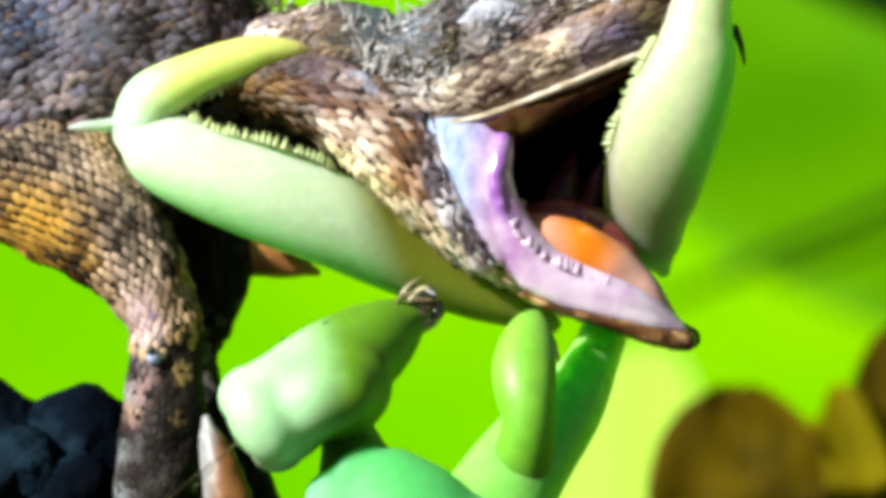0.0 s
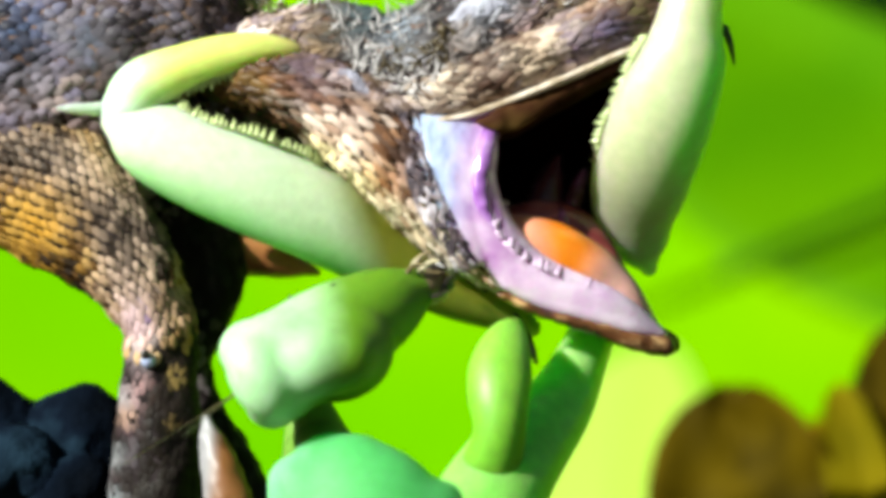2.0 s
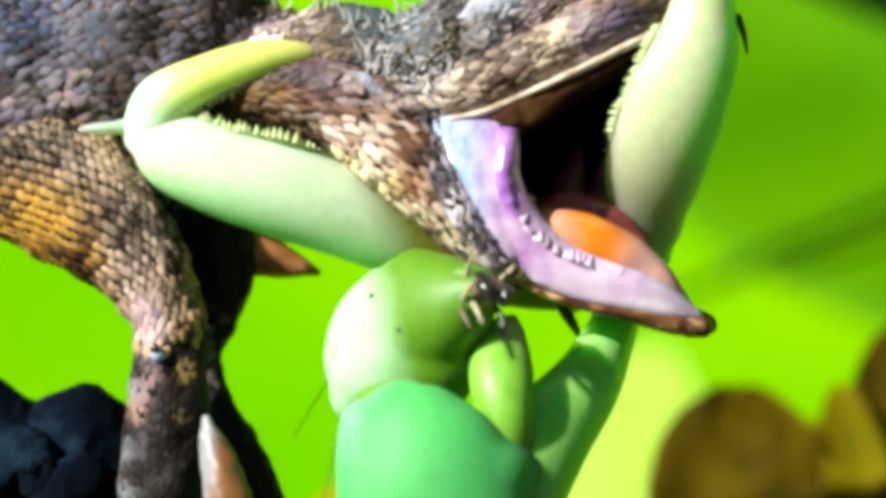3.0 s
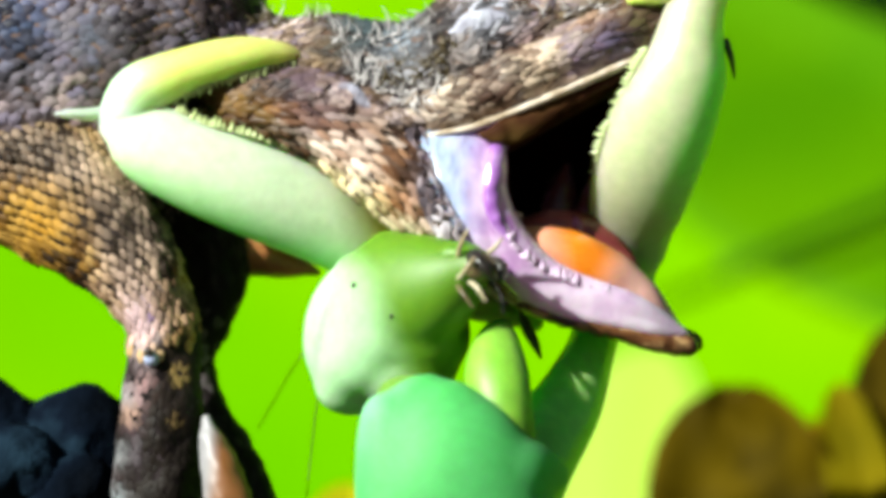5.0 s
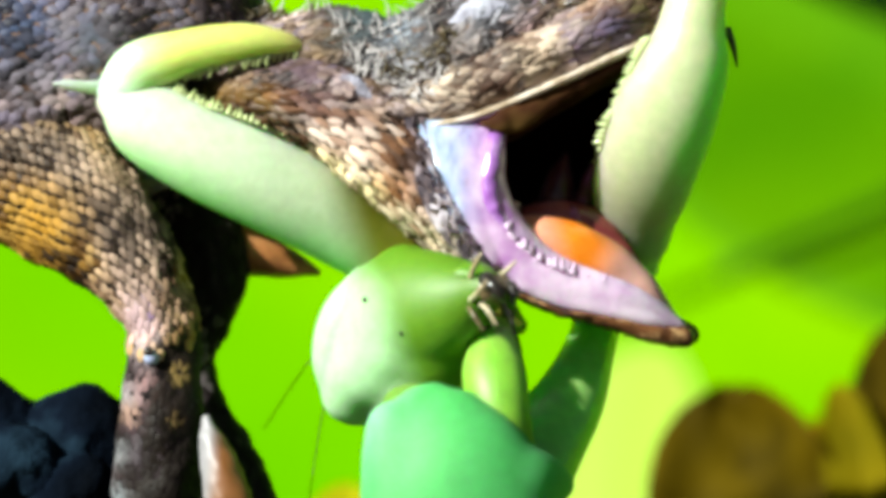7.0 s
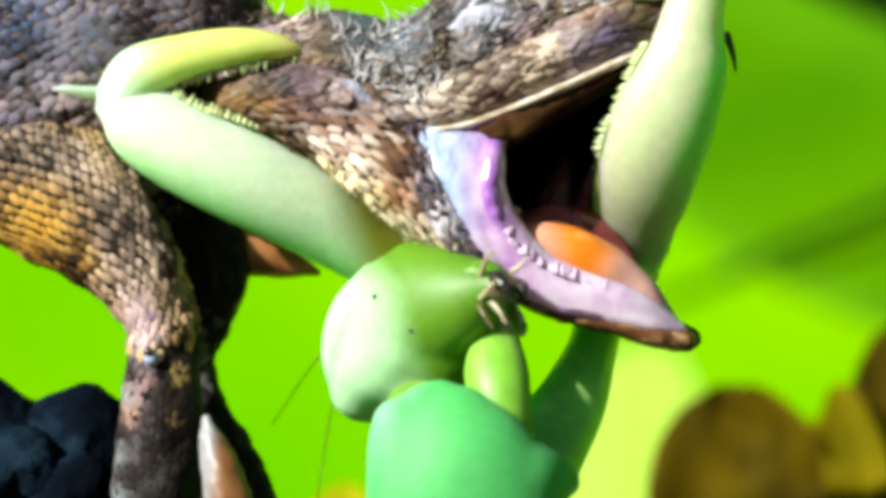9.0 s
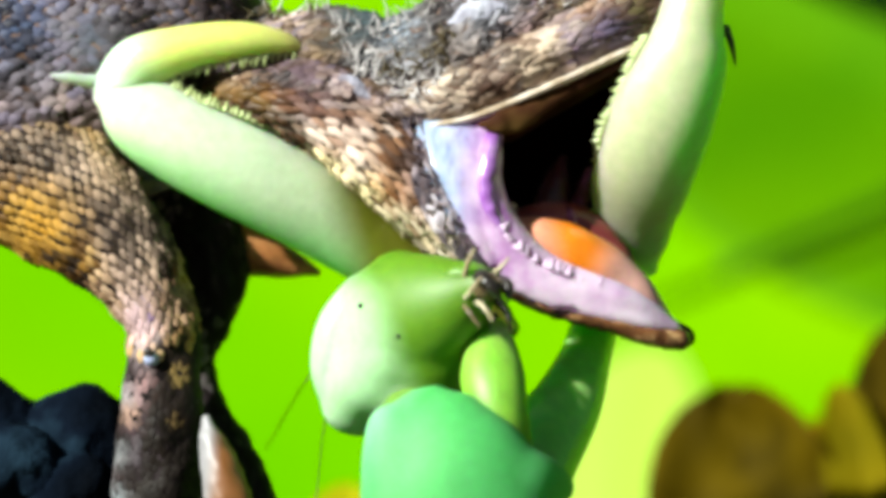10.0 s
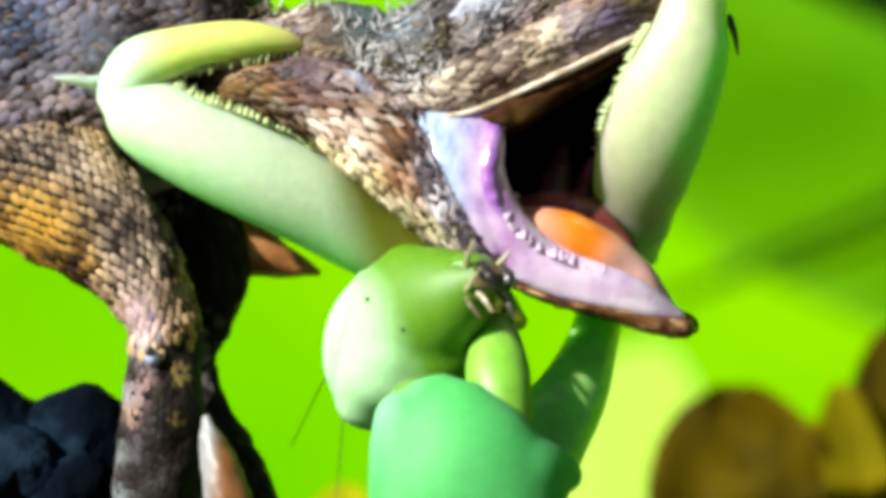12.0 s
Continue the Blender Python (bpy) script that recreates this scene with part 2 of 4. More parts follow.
SPINE = skin("spine_tip", (0.26, 0.32, 0.10), (0.38, 0.46, 0.18), (0.50, 0.58, 0.28), 1500, 4000, 0.35, 0.2)
BARK = skin("bark", (0.0006, 0.0011, 0.002), (0.002, 0.0045, 0.010), (0.014, 0.032, 0.052), 260, 900, 0.9, relief=0.8, deep=0.0004)

BARK.node_tree.nodes["Principled BSDF"].inputs["Specular IOR Level"].default_value = 0.03


def leaf_material(name, dark, light, scale=14.0, through=0.5, rough=0.45, gloss=0.25):
    m, n, l, b = material(name, rough)
    n1 = noise_tex(n, l, scale, 3)
    n2 = noise_tex(n, l, scale * 22, 3)
    r = ramp(n, ((0.32, dark), (0.68, light)))
    l.new(n1.outputs["Fac"], r.inputs["Fac"])
    l.new(r.outputs["Color"], b.inputs["Base Color"])
    bump(n, l, b, n2.outputs["Fac"], 0.3, 0.0004)
    b.inputs["Specular IOR Level"].default_value = gloss
    t = n.new("ShaderNodeBsdfTranslucent")
    l.new(r.outputs["Color"], t.inputs["Color"])
    mix = n.new("ShaderNodeMixShader")
    mix.inputs[0].default_value = through
    l.new(b.outputs[0], mix.inputs[1])
    l.new(t.outputs[0], mix.inputs[2])
    l.new(mix.outputs[0], n["Material Output"].inputs["Surface"])
    return m


LEAF_MID = leaf_material("leaf_mid", (0.05, 0.20, 0.0003), (0.13, 0.33, 0.0004), 40, 0.5, 0.6, 0.05)
LEAF_DARK = leaf_material("leaf_dark", (0.016, 0.085, 0.002), (0.04, 0.16, 0.003))
LEAF_STEM = leaf_material("leaf_stem", (0.025, 0.11, 0.001), (0.05, 0.17, 0.002), 40)
LEAF_PALE = leaf_material("leaf_pale", (0.38, 0.58, 0.05), (0.48, 0.64, 0.12))
LEAF_DRY = leaf_material("leaf_dry", (0.012, 0.009, 0.0002), (0.12, 0.08, 0.0008), 190, 0.25, 0.7, 0.04)
LEAF_YELLOW = leaf_material("leaf_yellow", (0.24, 0.26, 0.002), (0.36, 0.34, 0.004), 110, 0.3, 0.7, 0.04)
LEAF_RUST = leaf_material("leaf_rust", (0.12, 0.085, 0.0005), (0.50, 0.28, 0.004), 110, 0.3, 0.7, 0.04)
LEAF_OLIVE = leaf_material("leaf_olive", (0.10, 0.085, 0.0005), (0.22, 0.17, 0.002), 150, 0.3, 0.7, 0.04)


def ground_material():
    """Bare dark soil underfoot, unseen and added to cut green bounce; yellow-green grass from the foot of the bank on.
    """
    m, n, l, b = material("ground", 0.85)
    b.inputs["Specular IOR Level"].default_value = 0.0
    n1 = noise_tex(n, l, 9.0, 4)
    grass = ramp(n, ((0.32, (0.065, 0.25, 0.0002)), (0.68, (0.15, 0.32, 0.0005))))
    l.new(n1.outputs["Fac"], grass.inputs["Fac"])
    # Unseen soil, added so that less green light reaches the jaw from below.
    n2 = noise_tex(n, l, 30.0, 5)
    soil = ramp(n, ((0.3, (0.03, 0.02, 0.012)), (0.7, (0.11, 0.08, 0.05))))
    l.new(n2.outputs["Fac"], soil.inputs["Fac"])
    c = n.new("ShaderNodeTexCoord")
    q = n.new("ShaderNodeSeparateXYZ")
    l.new(c.outputs["Object"], q.inputs[0])
    edge = n.new("ShaderNodeMath")
    edge.operation = "MULTIPLY_ADD"
    edge.inputs[1].default_value = 0.5
    l.new(n2.outputs["Fac"], edge.inputs[0])
    l.new(q.outputs["Y"], edge.inputs[2])
    k = n.new("ShaderNodeMapRange")
    k.inputs["From Min"].default_value, k.inputs["From Max"].default_value = 0.55, 0.75
    l.new(edge.outputs[0], k.inputs["Value"])
    l.new(mixed(n, l, k.outputs["Result"], soil.outputs["Color"], grass.outputs["Color"]), b.inputs["Base Color"])
    bump(n, l, b, n2.outputs["Fac"], 0.4, 0.01)
    return m


GRASS = ground_material()


# ---- building helpers ----
def P(u, v, d=0.0):
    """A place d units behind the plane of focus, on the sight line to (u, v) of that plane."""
    k = 1 + d * U / REACH
    return Vector(((u - 784) * U * k, d * U, HIGH + (441 - v) * U * k))


ORIGIN = {}


def thing(name, at, label, category, group=""):
    ob = new(name)
    ob.location = at
    ORIGIN[ob.name] = Vector(at)
    return tagged(ob, label, category, group)


def link(name, mesh, mat, parent=None, label="", pivot=None, smooth=True):
    """A mesh in world coordinates as ONE object, its origin at pivot, or at its parent's."""
    base = ORIGIN[parent.name] if parent else Vector((0, 0, 0))
    at = Vector(pivot) if pivot is not None else base.copy()
    mesh.transform(Matrix.Translation(-at))
    mesh.materials.append(mat)
    if smooth:
        mesh.polygons.foreach_set("use_smooth", [True] * len(mesh.polygons))
    ob = new(name, mesh)
    ob.parent = parent
    ob.location = at - base
    ORIGIN[ob.name] = at
    if label:
        ob["label"] = label
    return ob


def part(name, bm, mat, parent=None, label="", pivot=None, smooth=True):
    mesh = bpy.data.meshes.new(name)
    bmesh.ops.recalc_face_normals(bm, faces=bm.faces)
    bm.to_mesh(mesh)
    bm.free()
    return link(name, mesh, mat, parent, label, pivot, smooth)


def spline(stations, steps):
    """Catmull-Rom through the stations."""
    s = [np.array(x, float) for x in stations]
    s = [2 * s[0] - s[1]] + s + [2 * s[-1] - s[-2]]
    out = []
    for a, b, c, d in zip(s, s[1:], s[2:], s[3:]):
        for k in range(steps):
            t = k / steps
            out.append(0.5 * (2 * b + (c - a) * t + (2 * a - 5 * b + 4 * c - d) * t * t + (3 * b - a - 3 * c + d) * t ** 3))
    out.append(s[-2])
    return out


def rings(stations, n=24, steps=6, wobble=0.0, grain=0.02, place=P, ends=(True, True)):
    """Rings of an elliptic loft along stations (u, v, d, radius in the plane, radius in depth), with rounded ends."""
    line = spline(stations, steps)
    centre = [Vector(place(*q[:3])) for q in line]
    radii = [(max(q[3], 0.5) * U, max(q[4], 0.5) * U) for q in line]
    rows = []
    for i, c in enumerate(centre):
        t = (centre[min(i + 1, len(centre) - 1)] - centre[max(i - 1, 0)]).normalized()
        side = t.cross(Vector((0, 1, 0))).normalized()
        deep = side.cross(t).normalized()
        rows.append((c, side, deep, radii[i][0], radii[i][1], t))
    caps = []
    for (c, side, deep, a, b, t), sign, on in ((rows[0], -1, ends[0]), (rows[-1], 1, ends[1])):
        cap = []
        if on:
            for f in (0.45, 0.75, 0.93, 0.995):
                s = math.sqrt(1 - f * f)
                cap.append((c + t * sign * f * min(a, b), side, deep, a * s, b * s, t))
        caps.append(cap)
    rows = caps[0][::-1] + rows + caps[1]
    grid = np.empty((len(rows), n, 3))
    for i, (c, side, deep, a, b, t) in enumerate(rows):
        for j in range(n):
            w = 2 * math.pi * j / n
            p = c + side * (a * math.cos(w)) + deep * (b * math.sin(w))
            if wobble:
                p += (p - c).normalized() * (noise.noise(p / (U / grain)) * wobble * U)
            grid[i, j] = p
    return grid


def loft_bm(grid):
    bm = bmesh.new()
    rows = [[bm.verts.new(p) for p in ring] for ring in grid]
    n = len(rows[0])
    for a, b in zip(rows, rows[1:]):
        for j in range(n):
            bm.faces.new((a[j], a[(j + 1) % n], b[(j + 1) % n], b[j]))
    bm.faces.new(rows[0][::-1])
    bm.faces.new(rows[-1])
    return bm


def merged(name, lofts, mat, parent, label, pivot=None, cell=4.0, smooth=12):
    """Several lofts grown into one smooth body."""
    bm = bmesh.new()
    for st in lofts:
        one = loft_bm(rings(st, n=28, steps=6))
        mesh = bpy.data.meshes.new(name)
        bmesh.ops.recalc_face_normals(one, faces=one.faces)
        one.to_mesh(mesh)
        one.free()
        bm.from_mesh(mesh)
        bpy.data.meshes.remove(mesh)
    ob = part(name, bm, mat, parent, label, pivot)
    weld = ob.modifiers.new("weld", "REMESH")
    weld.mode, weld.voxel_size, weld.use_smooth_shade = "VOXEL", cell * U, True
    soft = ob.modifiers.new("soft", "SMOOTH")
    soft.factor, soft.iterations = 0.5, smooth
    return ob


def loft(name, stations, mat, parent=None, label="", pivot=None, **more):
    return part(name, loft_bm(rings(stations, **more)), mat, parent, label, pivot)


RIM = ((-1.0, 0.0), (-0.4, 1.0), (0.6, 0.8), (1.05, 0.0), (0.6, -0.8), (-0.4, -1.0))


def scale_shape(long, lift, tip, broad):
    """One scale of unit size, its tip towards +x, its outer side towards +z."""
    verts, faces = [], []
    for e, rise in ((1.0, -0.03), (0.7, lift * 0.8)):
        for c, (x, y) in enumerate(RIM):
            verts.append((long * 0.5 * x * e, broad * y * e, rise + (tip * e if c == 3 else 0)))
    verts.append((long * 0.075, 0, lift))
    for x in range(6):
        y = (x + 1) % 6
        faces += [(x, y, 6 + y, 6 + x), (6 + x, 6 + y, 12)]
    return verts, faces


def laid(grid, size, seed=1, front=-0.15, keep=1.0, jitter=0.25, span=None, fade=0.0):
    """Poses of overlapping scales over the near side of a loft's grid."""
    rng = random.Random(seed)
    length = np.linalg.norm(np.diff(grid.mean(axis=1), axis=0), axis=1)
    along = np.concatenate(([0], np.cumsum(length)))
    s = size * U
    out = []
    count = max(2, int(along[-1] / (s * 0.8)))
    m, n = grid.shape[:2]
    for i in range(count):
        a = (i + 0.5) / count
        if span and not span[0] <= a <= span[1]:
            continue
        r = float(np.interp(a * along[-1], along, np.arange(m)))
        i0 = min(int(r), m - 2)
        f = r - i0
        ring = grid[i0] * (1 - f) + grid[i0 + 1] * f
        ahead = grid[i0 + 1] - grid[i0]
        middle = Vector(ring.mean(axis=0))
        round_it = np.linalg.norm(np.roll(ring, -1, axis=0) - ring, axis=1).sum()
        around = max(4, int(round_it / s))
        for j in range(around):
            if rng.random() > keep or (fade and rng.random() > (span[1] - a) / fade):
                continue
            b = ((j + 0.5 * (i % 2) + rng.uniform(-jitter, jitter) * 0.5) / around * n) % n
            j0 = int(b) % n
            g = b - int(b)
            p = Vector(ring[j0] * (1 - g) + ring[(j0 + 1) % n] * g)
            t = Vector(ahead[j0] * (1 - g) + ahead[(j0 + 1) % n] * g)
            w = Vector(ring[(j0 + 1) % n] - ring[j0])
            if t.length < 1e-9 or w.length < 1e-9:
                continue
            nrm = t.cross(w).normalized()
            if nrm.dot(p - middle) < 0:
                nrm.negate()
            if nrm.y > -front:
                continue
            t = (t.normalized() + Vector((rng.uniform(-jitter, jitter), 0, rng.uniform(-jitter, jitter)))).normalized()
            w = nrm.cross(t).normalized()
            t = w.cross(nrm).normalized()
            p = p + t * (rng.uniform(-jitter, jitter) * s * 0.5)
            k = rng.uniform(0.8, 1.2) * s
            out.append((p, t, w, nrm, k, rng.uniform(0.7, 1.3), rng.random()))
    return out


def tone(stops, x):
    """The colour at x of a pattern's stops."""
    for (a, c), (b, d) in zip(stops, stops[1:]):
        if x <= b:
            f = max(0.0, (x - a) / (b - a))
            return [c[i] * (1 - f) + d[i] * f for i in range(3)]
    return stops[-1][1]


def scales(name, grid, pattern, parent, size, label="", long=1.3, lift=0.1, tip=0.1, broad=0.62, focus=None, marks=(), **more):
    """Scales on a loft: the 300 round focus one by one, the others as one part; marks are patches of another colour,
    some of them painted light and shade.
    """
    mat, stops, big, own = pattern
    poses = laid(grid, size, **more)
    if focus:
        poses.sort(key=lambda q: (q[0] - focus).length)
    verts, faces = scale_shape(long, lift, tip, broad)
    one = bpy.data.meshes.new("scale")
    one.from_pydata(verts, [], faces)
    one.polygons.foreach_set("use_smooth", [True] * len(faces))
    one.materials.append(mat)
    at = ORIGIN[parent.name]
    singles = 300 if focus else 0
    allv, allf, tones = [], [], []
    for i, (p, t, w, nrm, k, rise, chance) in enumerate(poses):
        q = p - at
        x = 0.5 + 0.55 * (noise.noise(q * big) + 0.5 * noise.noise(q * big * 2.3)) + own * (chance - 0.5)
        c = tone(stops, x)
        for (u, v), wide, tint, much in marks:
            far = P(u, v) - p
            k2 = much * max(0.0, 1.25 - math.hypot(far.x, far.z) / (wide * U)) * min(1.0, 0.35 + 1.3 * x)
            k2 = min(1.0, max(0.0, k2 + 0.35 * (chance - 0.5) * (k2 > 0.05)))
            shade = 0.35 + 1.1 * min(1.0, max(0.0, x))
            c = [a * (1 - k2) + b * shade * k2 for a, b in zip(c, tint)]
        m = Matrix((t, w, nrm)).transposed() @ Matrix.Diagonal((k, k, k * rise))
        if i < singles:
            ob = new("scale", one)
            ob.parent = parent
            ob.matrix_basis = Matrix.Translation(q) @ m.to_4x4()
            ob.color = (*c, 1)
        else:
            o = len(allv)
            allv += [tuple(p + m @ Vector(v)) for v in verts]
            allf += [tuple(o + e for e in f) for f in faces]
            tones += [(*c, 1)] * len(faces)
    if not allv:
        return
    mesh = bpy.data.meshes.new(name)
    mesh.from_pydata(allv, [], allf)
    layer = mesh.color_attributes.new("tone", "FLOAT_COLOR", "CORNER")
    loops = np.array([tones[f.index] for f in mesh.polygons for _ in f.loop_indices], dtype=np.float32)
    layer.data.foreach_set("color", loops.ravel())
    ob = link(name, mesh, JOINED[mat.name], parent, label, None, True)
    ob["kind"] = "stuff"


def cone_mesh(name, length, radius, bend=0.2, sides=7, rows=4):
    """A curved thorn along +x, 1 mesh for all alike."""
    verts, faces = [], []
    for i in range(rows):
        f = i / (rows - 1)
        r = radius * (1 - f) ** 0.8 + radius * 0.03
        for j in range(sides):
            w = 2 * math.pi * j / sides
            verts.append((f * length * U, r * U * math.cos(w), (r * math.sin(w) + bend * length * f * f) * U))
    for i in range(rows - 1):
        for j in range(sides):
            a, b = i * sides + j, i * sides + (j + 1) % sides
            faces.append((a, b, b + sides, a + sides))
    faces += [tuple(range(sides))[::-1], tuple(range((rows - 1) * sides, rows * sides))]
    mesh = bpy.data.meshes.new(name)
    mesh.from_pydata(verts, [], faces)
    mesh.polygons.foreach_set("use_smooth", [True] * len(faces))
    return mesh


def row_of(name, mesh, parent, line, count, angle, spread=10, size=(0.7, 1.2), seed=3, yaw=0, scatter=0.0):
    """Alike small pieces on one mesh, along a line of (u, v, d), pointing at angle degrees in the plane."""
    rng = random.Random(seed)
    pts = spline(line, 12)
    for k in range(count):
        q = pts[round((k + 0.5) / count * (len(pts) - 1))].copy()
        if scatter:
            q[:2] += (rng.uniform(-scatter, scatter), rng.uniform(-scatter, scatter))
        ob = new(name, mesh)
        ob.parent = parent
        a = angle + rng.uniform(-spread, spread)
        m = pose(*(P(*q) - ORIGIN[parent.name]), 0, -a, yaw)
        s = rng.uniform(*size)
        ob.matrix_basis = m @ Matrix.Diagonal((s, s, s, 1))


def thread(name, points, radius, mat, parent, label="", place=P):
    return part(name, loft_bm(rings([(*p, r, r) for p, r in zip(points, radius)], n=7, steps=5, place=place)), mat, parent, label)


# ---- setting: ground, far foliage ----
def ground():
    """One sheet: level underfoot, rising behind into a grassy bank."""
    xs = np.concatenate((-np.geomspace(60, 0.7, 16), np.linspace(-0.6, 0.6, 41), np.geomspace(0.7, 60, 16)))
    ys = np.concatenate((-np.geomspace(60, 0.5, 12), np.linspace(-0.4, 3.0, 90), np.geomspace(3.2, 200, 18)))
    verts = []
    for y in ys:
        for x in xs:
            f = min(1.0, max(0.0, (y - 0.35) / 3.0))
            z = 2.6 * f * f * (3 - 2 * f) + (0.05 * noise.noise(Vector((x * 4, y * 4, 0))) * min(1, max(0, y - 0.2)) if y > 0.2 else 0)
            verts.append((x, y, z))
    n = len(xs)
    faces = [(j * n + i, j * n + i + 1, (j + 1) * n + i + 1, (j + 1) * n + i) for j in range(len(ys) - 1) for i in range(n - 1)]
    mesh = bpy.data.meshes.new("ground")
    mesh.from_pydata(verts, [], faces)
    ob = link("ground", mesh, GRASS)
    tagged(ob, "sunlit yellow-green grassy bank far out of focus", "ground", kind="structure")


# ---- plants ----
def blade(name, base, tip, width, face, mat, label, category="leaf", fold=0.12, droop=0.1, point=0.8, ripple=0.0, blunt=False):
    """A leaf with midrib, thickness and a stalk, from base to tip, its upper side towards face."""
    ob = thing(name, base, label, category, "background leaves")
    base, tip, face = Vector(base), Vector(tip), Vector(face).normalized()
    axis = tip - base
    side = axis.cross(face).normalized()
    up = side.cross(axis).normalized()
    if up.dot(face) < 0:
        up.negate()
    bm = bmesh.new()
    rows, cols, grid = 28, 15, []
    for i in range(rows):
        f = i / (rows - 1)
        w = width * (math.sin(math.pi * min(1, 0.06 + f * 0.94) ** point)) ** 0.75 + width * 0.02
        if blunt:
            w = width * (1 - max(0.0, (f - 0.35) / 0.65) ** 2.6) ** 0.5 + width * 0.02
        line = []
        for j in range(cols):
            g = 2 * j / (cols - 1) - 1
            p = base + axis * f + side * (w * g * 0.5) + up * (fold * w * abs(g) - droop * axis.length * f * f)
            p += up * (ripple * width * noise.noise(Vector((f * 5, g * 2, width * 50))))
            line.append(bm.verts.new(p))
        grid.append(line)
    for a, b in zip(grid, grid[1:]):
        for j in range(cols - 1):
            bm.faces.new((a[j], a[j + 1], b[j + 1], b[j]))
    part_ob = part("leaf_blade", bm, mat, ob)
    thick = part_ob.modifiers.new("thickness", "SOLIDIFY")
    thick.thickness = width * 0.006
    rib = bmesh.new()
    spine = []
    for i in range(rows):
        f = i / (rows - 1)
        c = base + axis * f - up * (droop * axis.length * f * f - width * 0.004)
        r = width * 0.014 * (1.1 - f)
        spine.append([rib.verts.new(c + side * r * math.cos(x) + up * r * math.sin(x)) for x in (0, 1.05, 2.1, 3.14, 4.2, 5.2)])
    for a, b in zip(spine, spine[1:]):
        for j in range(6):
            rib.faces.new((a[j], a[(j + 1) % 6], b[(j + 1) % 6], b[j]))
    part("midrib", rib, mat, ob)
    return ob


def stem(name, points, radius, mat, label, category="stem", wobble=0.0):
    ob = thing(name, P(*points[0]), label, category)
    st = [(*p, r, r) for p, r in zip(points, radius)]
    part("stalk", loft_bm(rings(st, n=14, steps=8, wobble=wobble)), mat, ob)
    for i in (1, 3):
        u, v, d = points[i]
        part("node", loft_bm(rings(((u - 14, v + 6, d, radius[i] * 1.1, radius[i] * 1.1), (u, v, d, radius[i] * 1.5, radius[i] * 1.5), (u + 14, v - 6, d, radius[i] * 1.1, radius[i] * 1.1)), n=14)), mat, ob)
    return ob


def plants():
    far = 4200
    blade("broad_leaf", P(2300, 540, far), P(900, -200, far + 1800), 0.030, (-0.2, -0.6, 0.6), LEAF_MID,
          "broad mid-green leaf out of focus behind the mantis", fold=0.1, droop=0.05)
    blade("broad_leaf", P(1250, -160, far - 600), P(2000, 60, far + 600), 0.0085, (-0.2, -0.8, 0.3), LEAF_DARK,
          "dark green leaf out of focus", fold=0.1, droop=0.02)
    blade("broad_leaf", P(1040, 1500, far - 900), P(1110, 600, far - 200), 0.0125, (-0.6, -0.7, 0.4), LEAF_PALE,
          "pale yellow-green leaf blurred behind the mantis", fold=0.06, droop=0.02, blunt=True)
    stem("plant_stem", ((1100, 568, 4400), (1300, 480, 4450), (1450, 415, 4500), (1750, 300, 4600), (2400, 150, 4600), (2600, 30000, 4600)),
         (10, 18, 23, 26, 28, 30), LEAF_STEM, "thin blurred green plant stem")
    blade("withered_leaf", P(1430, 1250, 1500), P(1262, 682, 1550), 0.0088, (-0.3, -1, 0.2), LEAF_DRY,
          "withered olive-brown leaf with a rounded edge", fold=0.15, droop=0.08, ripple=0.14, blunt=True)
    blade("withered_leaf", P(1500, 1250, 1590), P(1450, 735, 1630), 0.0060, (-0.3, -1, 0.3), LEAF_RUST,
          "withered rust-brown leaf beside the olive one", fold=0.1, droop=0.08, ripple=0.16, blunt=True)
    blade("withered_leaf", P(1610, 1160, 1400), P(1478, 676, 1480), 0.0030, (-0.3, -1, 0.3), LEAF_OLIVE,
          "withered yellow-olive leaf with a rolled edge", fold=0.2, droop=0.05, ripple=0.06, blunt=True)
    blade("yellowed_leaf", P(540, 1180, 1300), P(618, 852, 1350), 0.0036, (-0.3, -1, 0.3), LEAF_YELLOW,
          "small yellowed leaf tip out of focus", fold=0.1, droop=0.05, blunt=True)
    blade("withered_leaf", P(1655, 1250, 1430), P(1592, 560, 1520), 0.0060, (-0.3, -1, 0.3), LEAF_DRY,
          "withered dark olive leaf with an upturned tip", fold=0.12, droop=0.05, ripple=0.06, blunt=True)


def branch():
    """Dark knotted branch under the feet, from the left down into the ground."""
    ob = thing("branch", P(-500, 900, 250), "dark blue-black knobbly branch under the lizard", "branch")
    st = ((-1500, 30000, 600, 300, 300), (-1100, 3000, 500, 240, 240), (-500, 900, 300, 200, 200), (-150, 860, 260, 175, 170), (40, 880, 240, 175, 160),
          (140, 900, 240, 190, 160), (260, 960, 230, 190, 160), (500, 1090, 150, 170, 160), (900, 1190, 60, 160, 160), (1300, 1230, 60, 120, 120))
    part("limb", loft_bm(rings(st, n=40, steps=12, wobble=26, grain=0.016)), BARK, ob)
    for st in (((-130, 780, 200, 110, 80), (-40, 765, 190, 104, 80), (30, 800, 190, 80, 70)),
               ((70, 800, 190, 84, 70), (138, 788, 185, 106, 90), (196, 810, 185, 90, 70)),
               ((-40, 850, 100, 70, 60), (30, 815, 90, 66, 60), (70, 850, 90, 50, 50)),
               ((90, 880, 90, 60, 50), (150, 860, 90, 64, 50))):
        part("knot", loft_bm(rings(st, n=24, steps=6, wobble=14, grain=0.03)), BARK, ob)


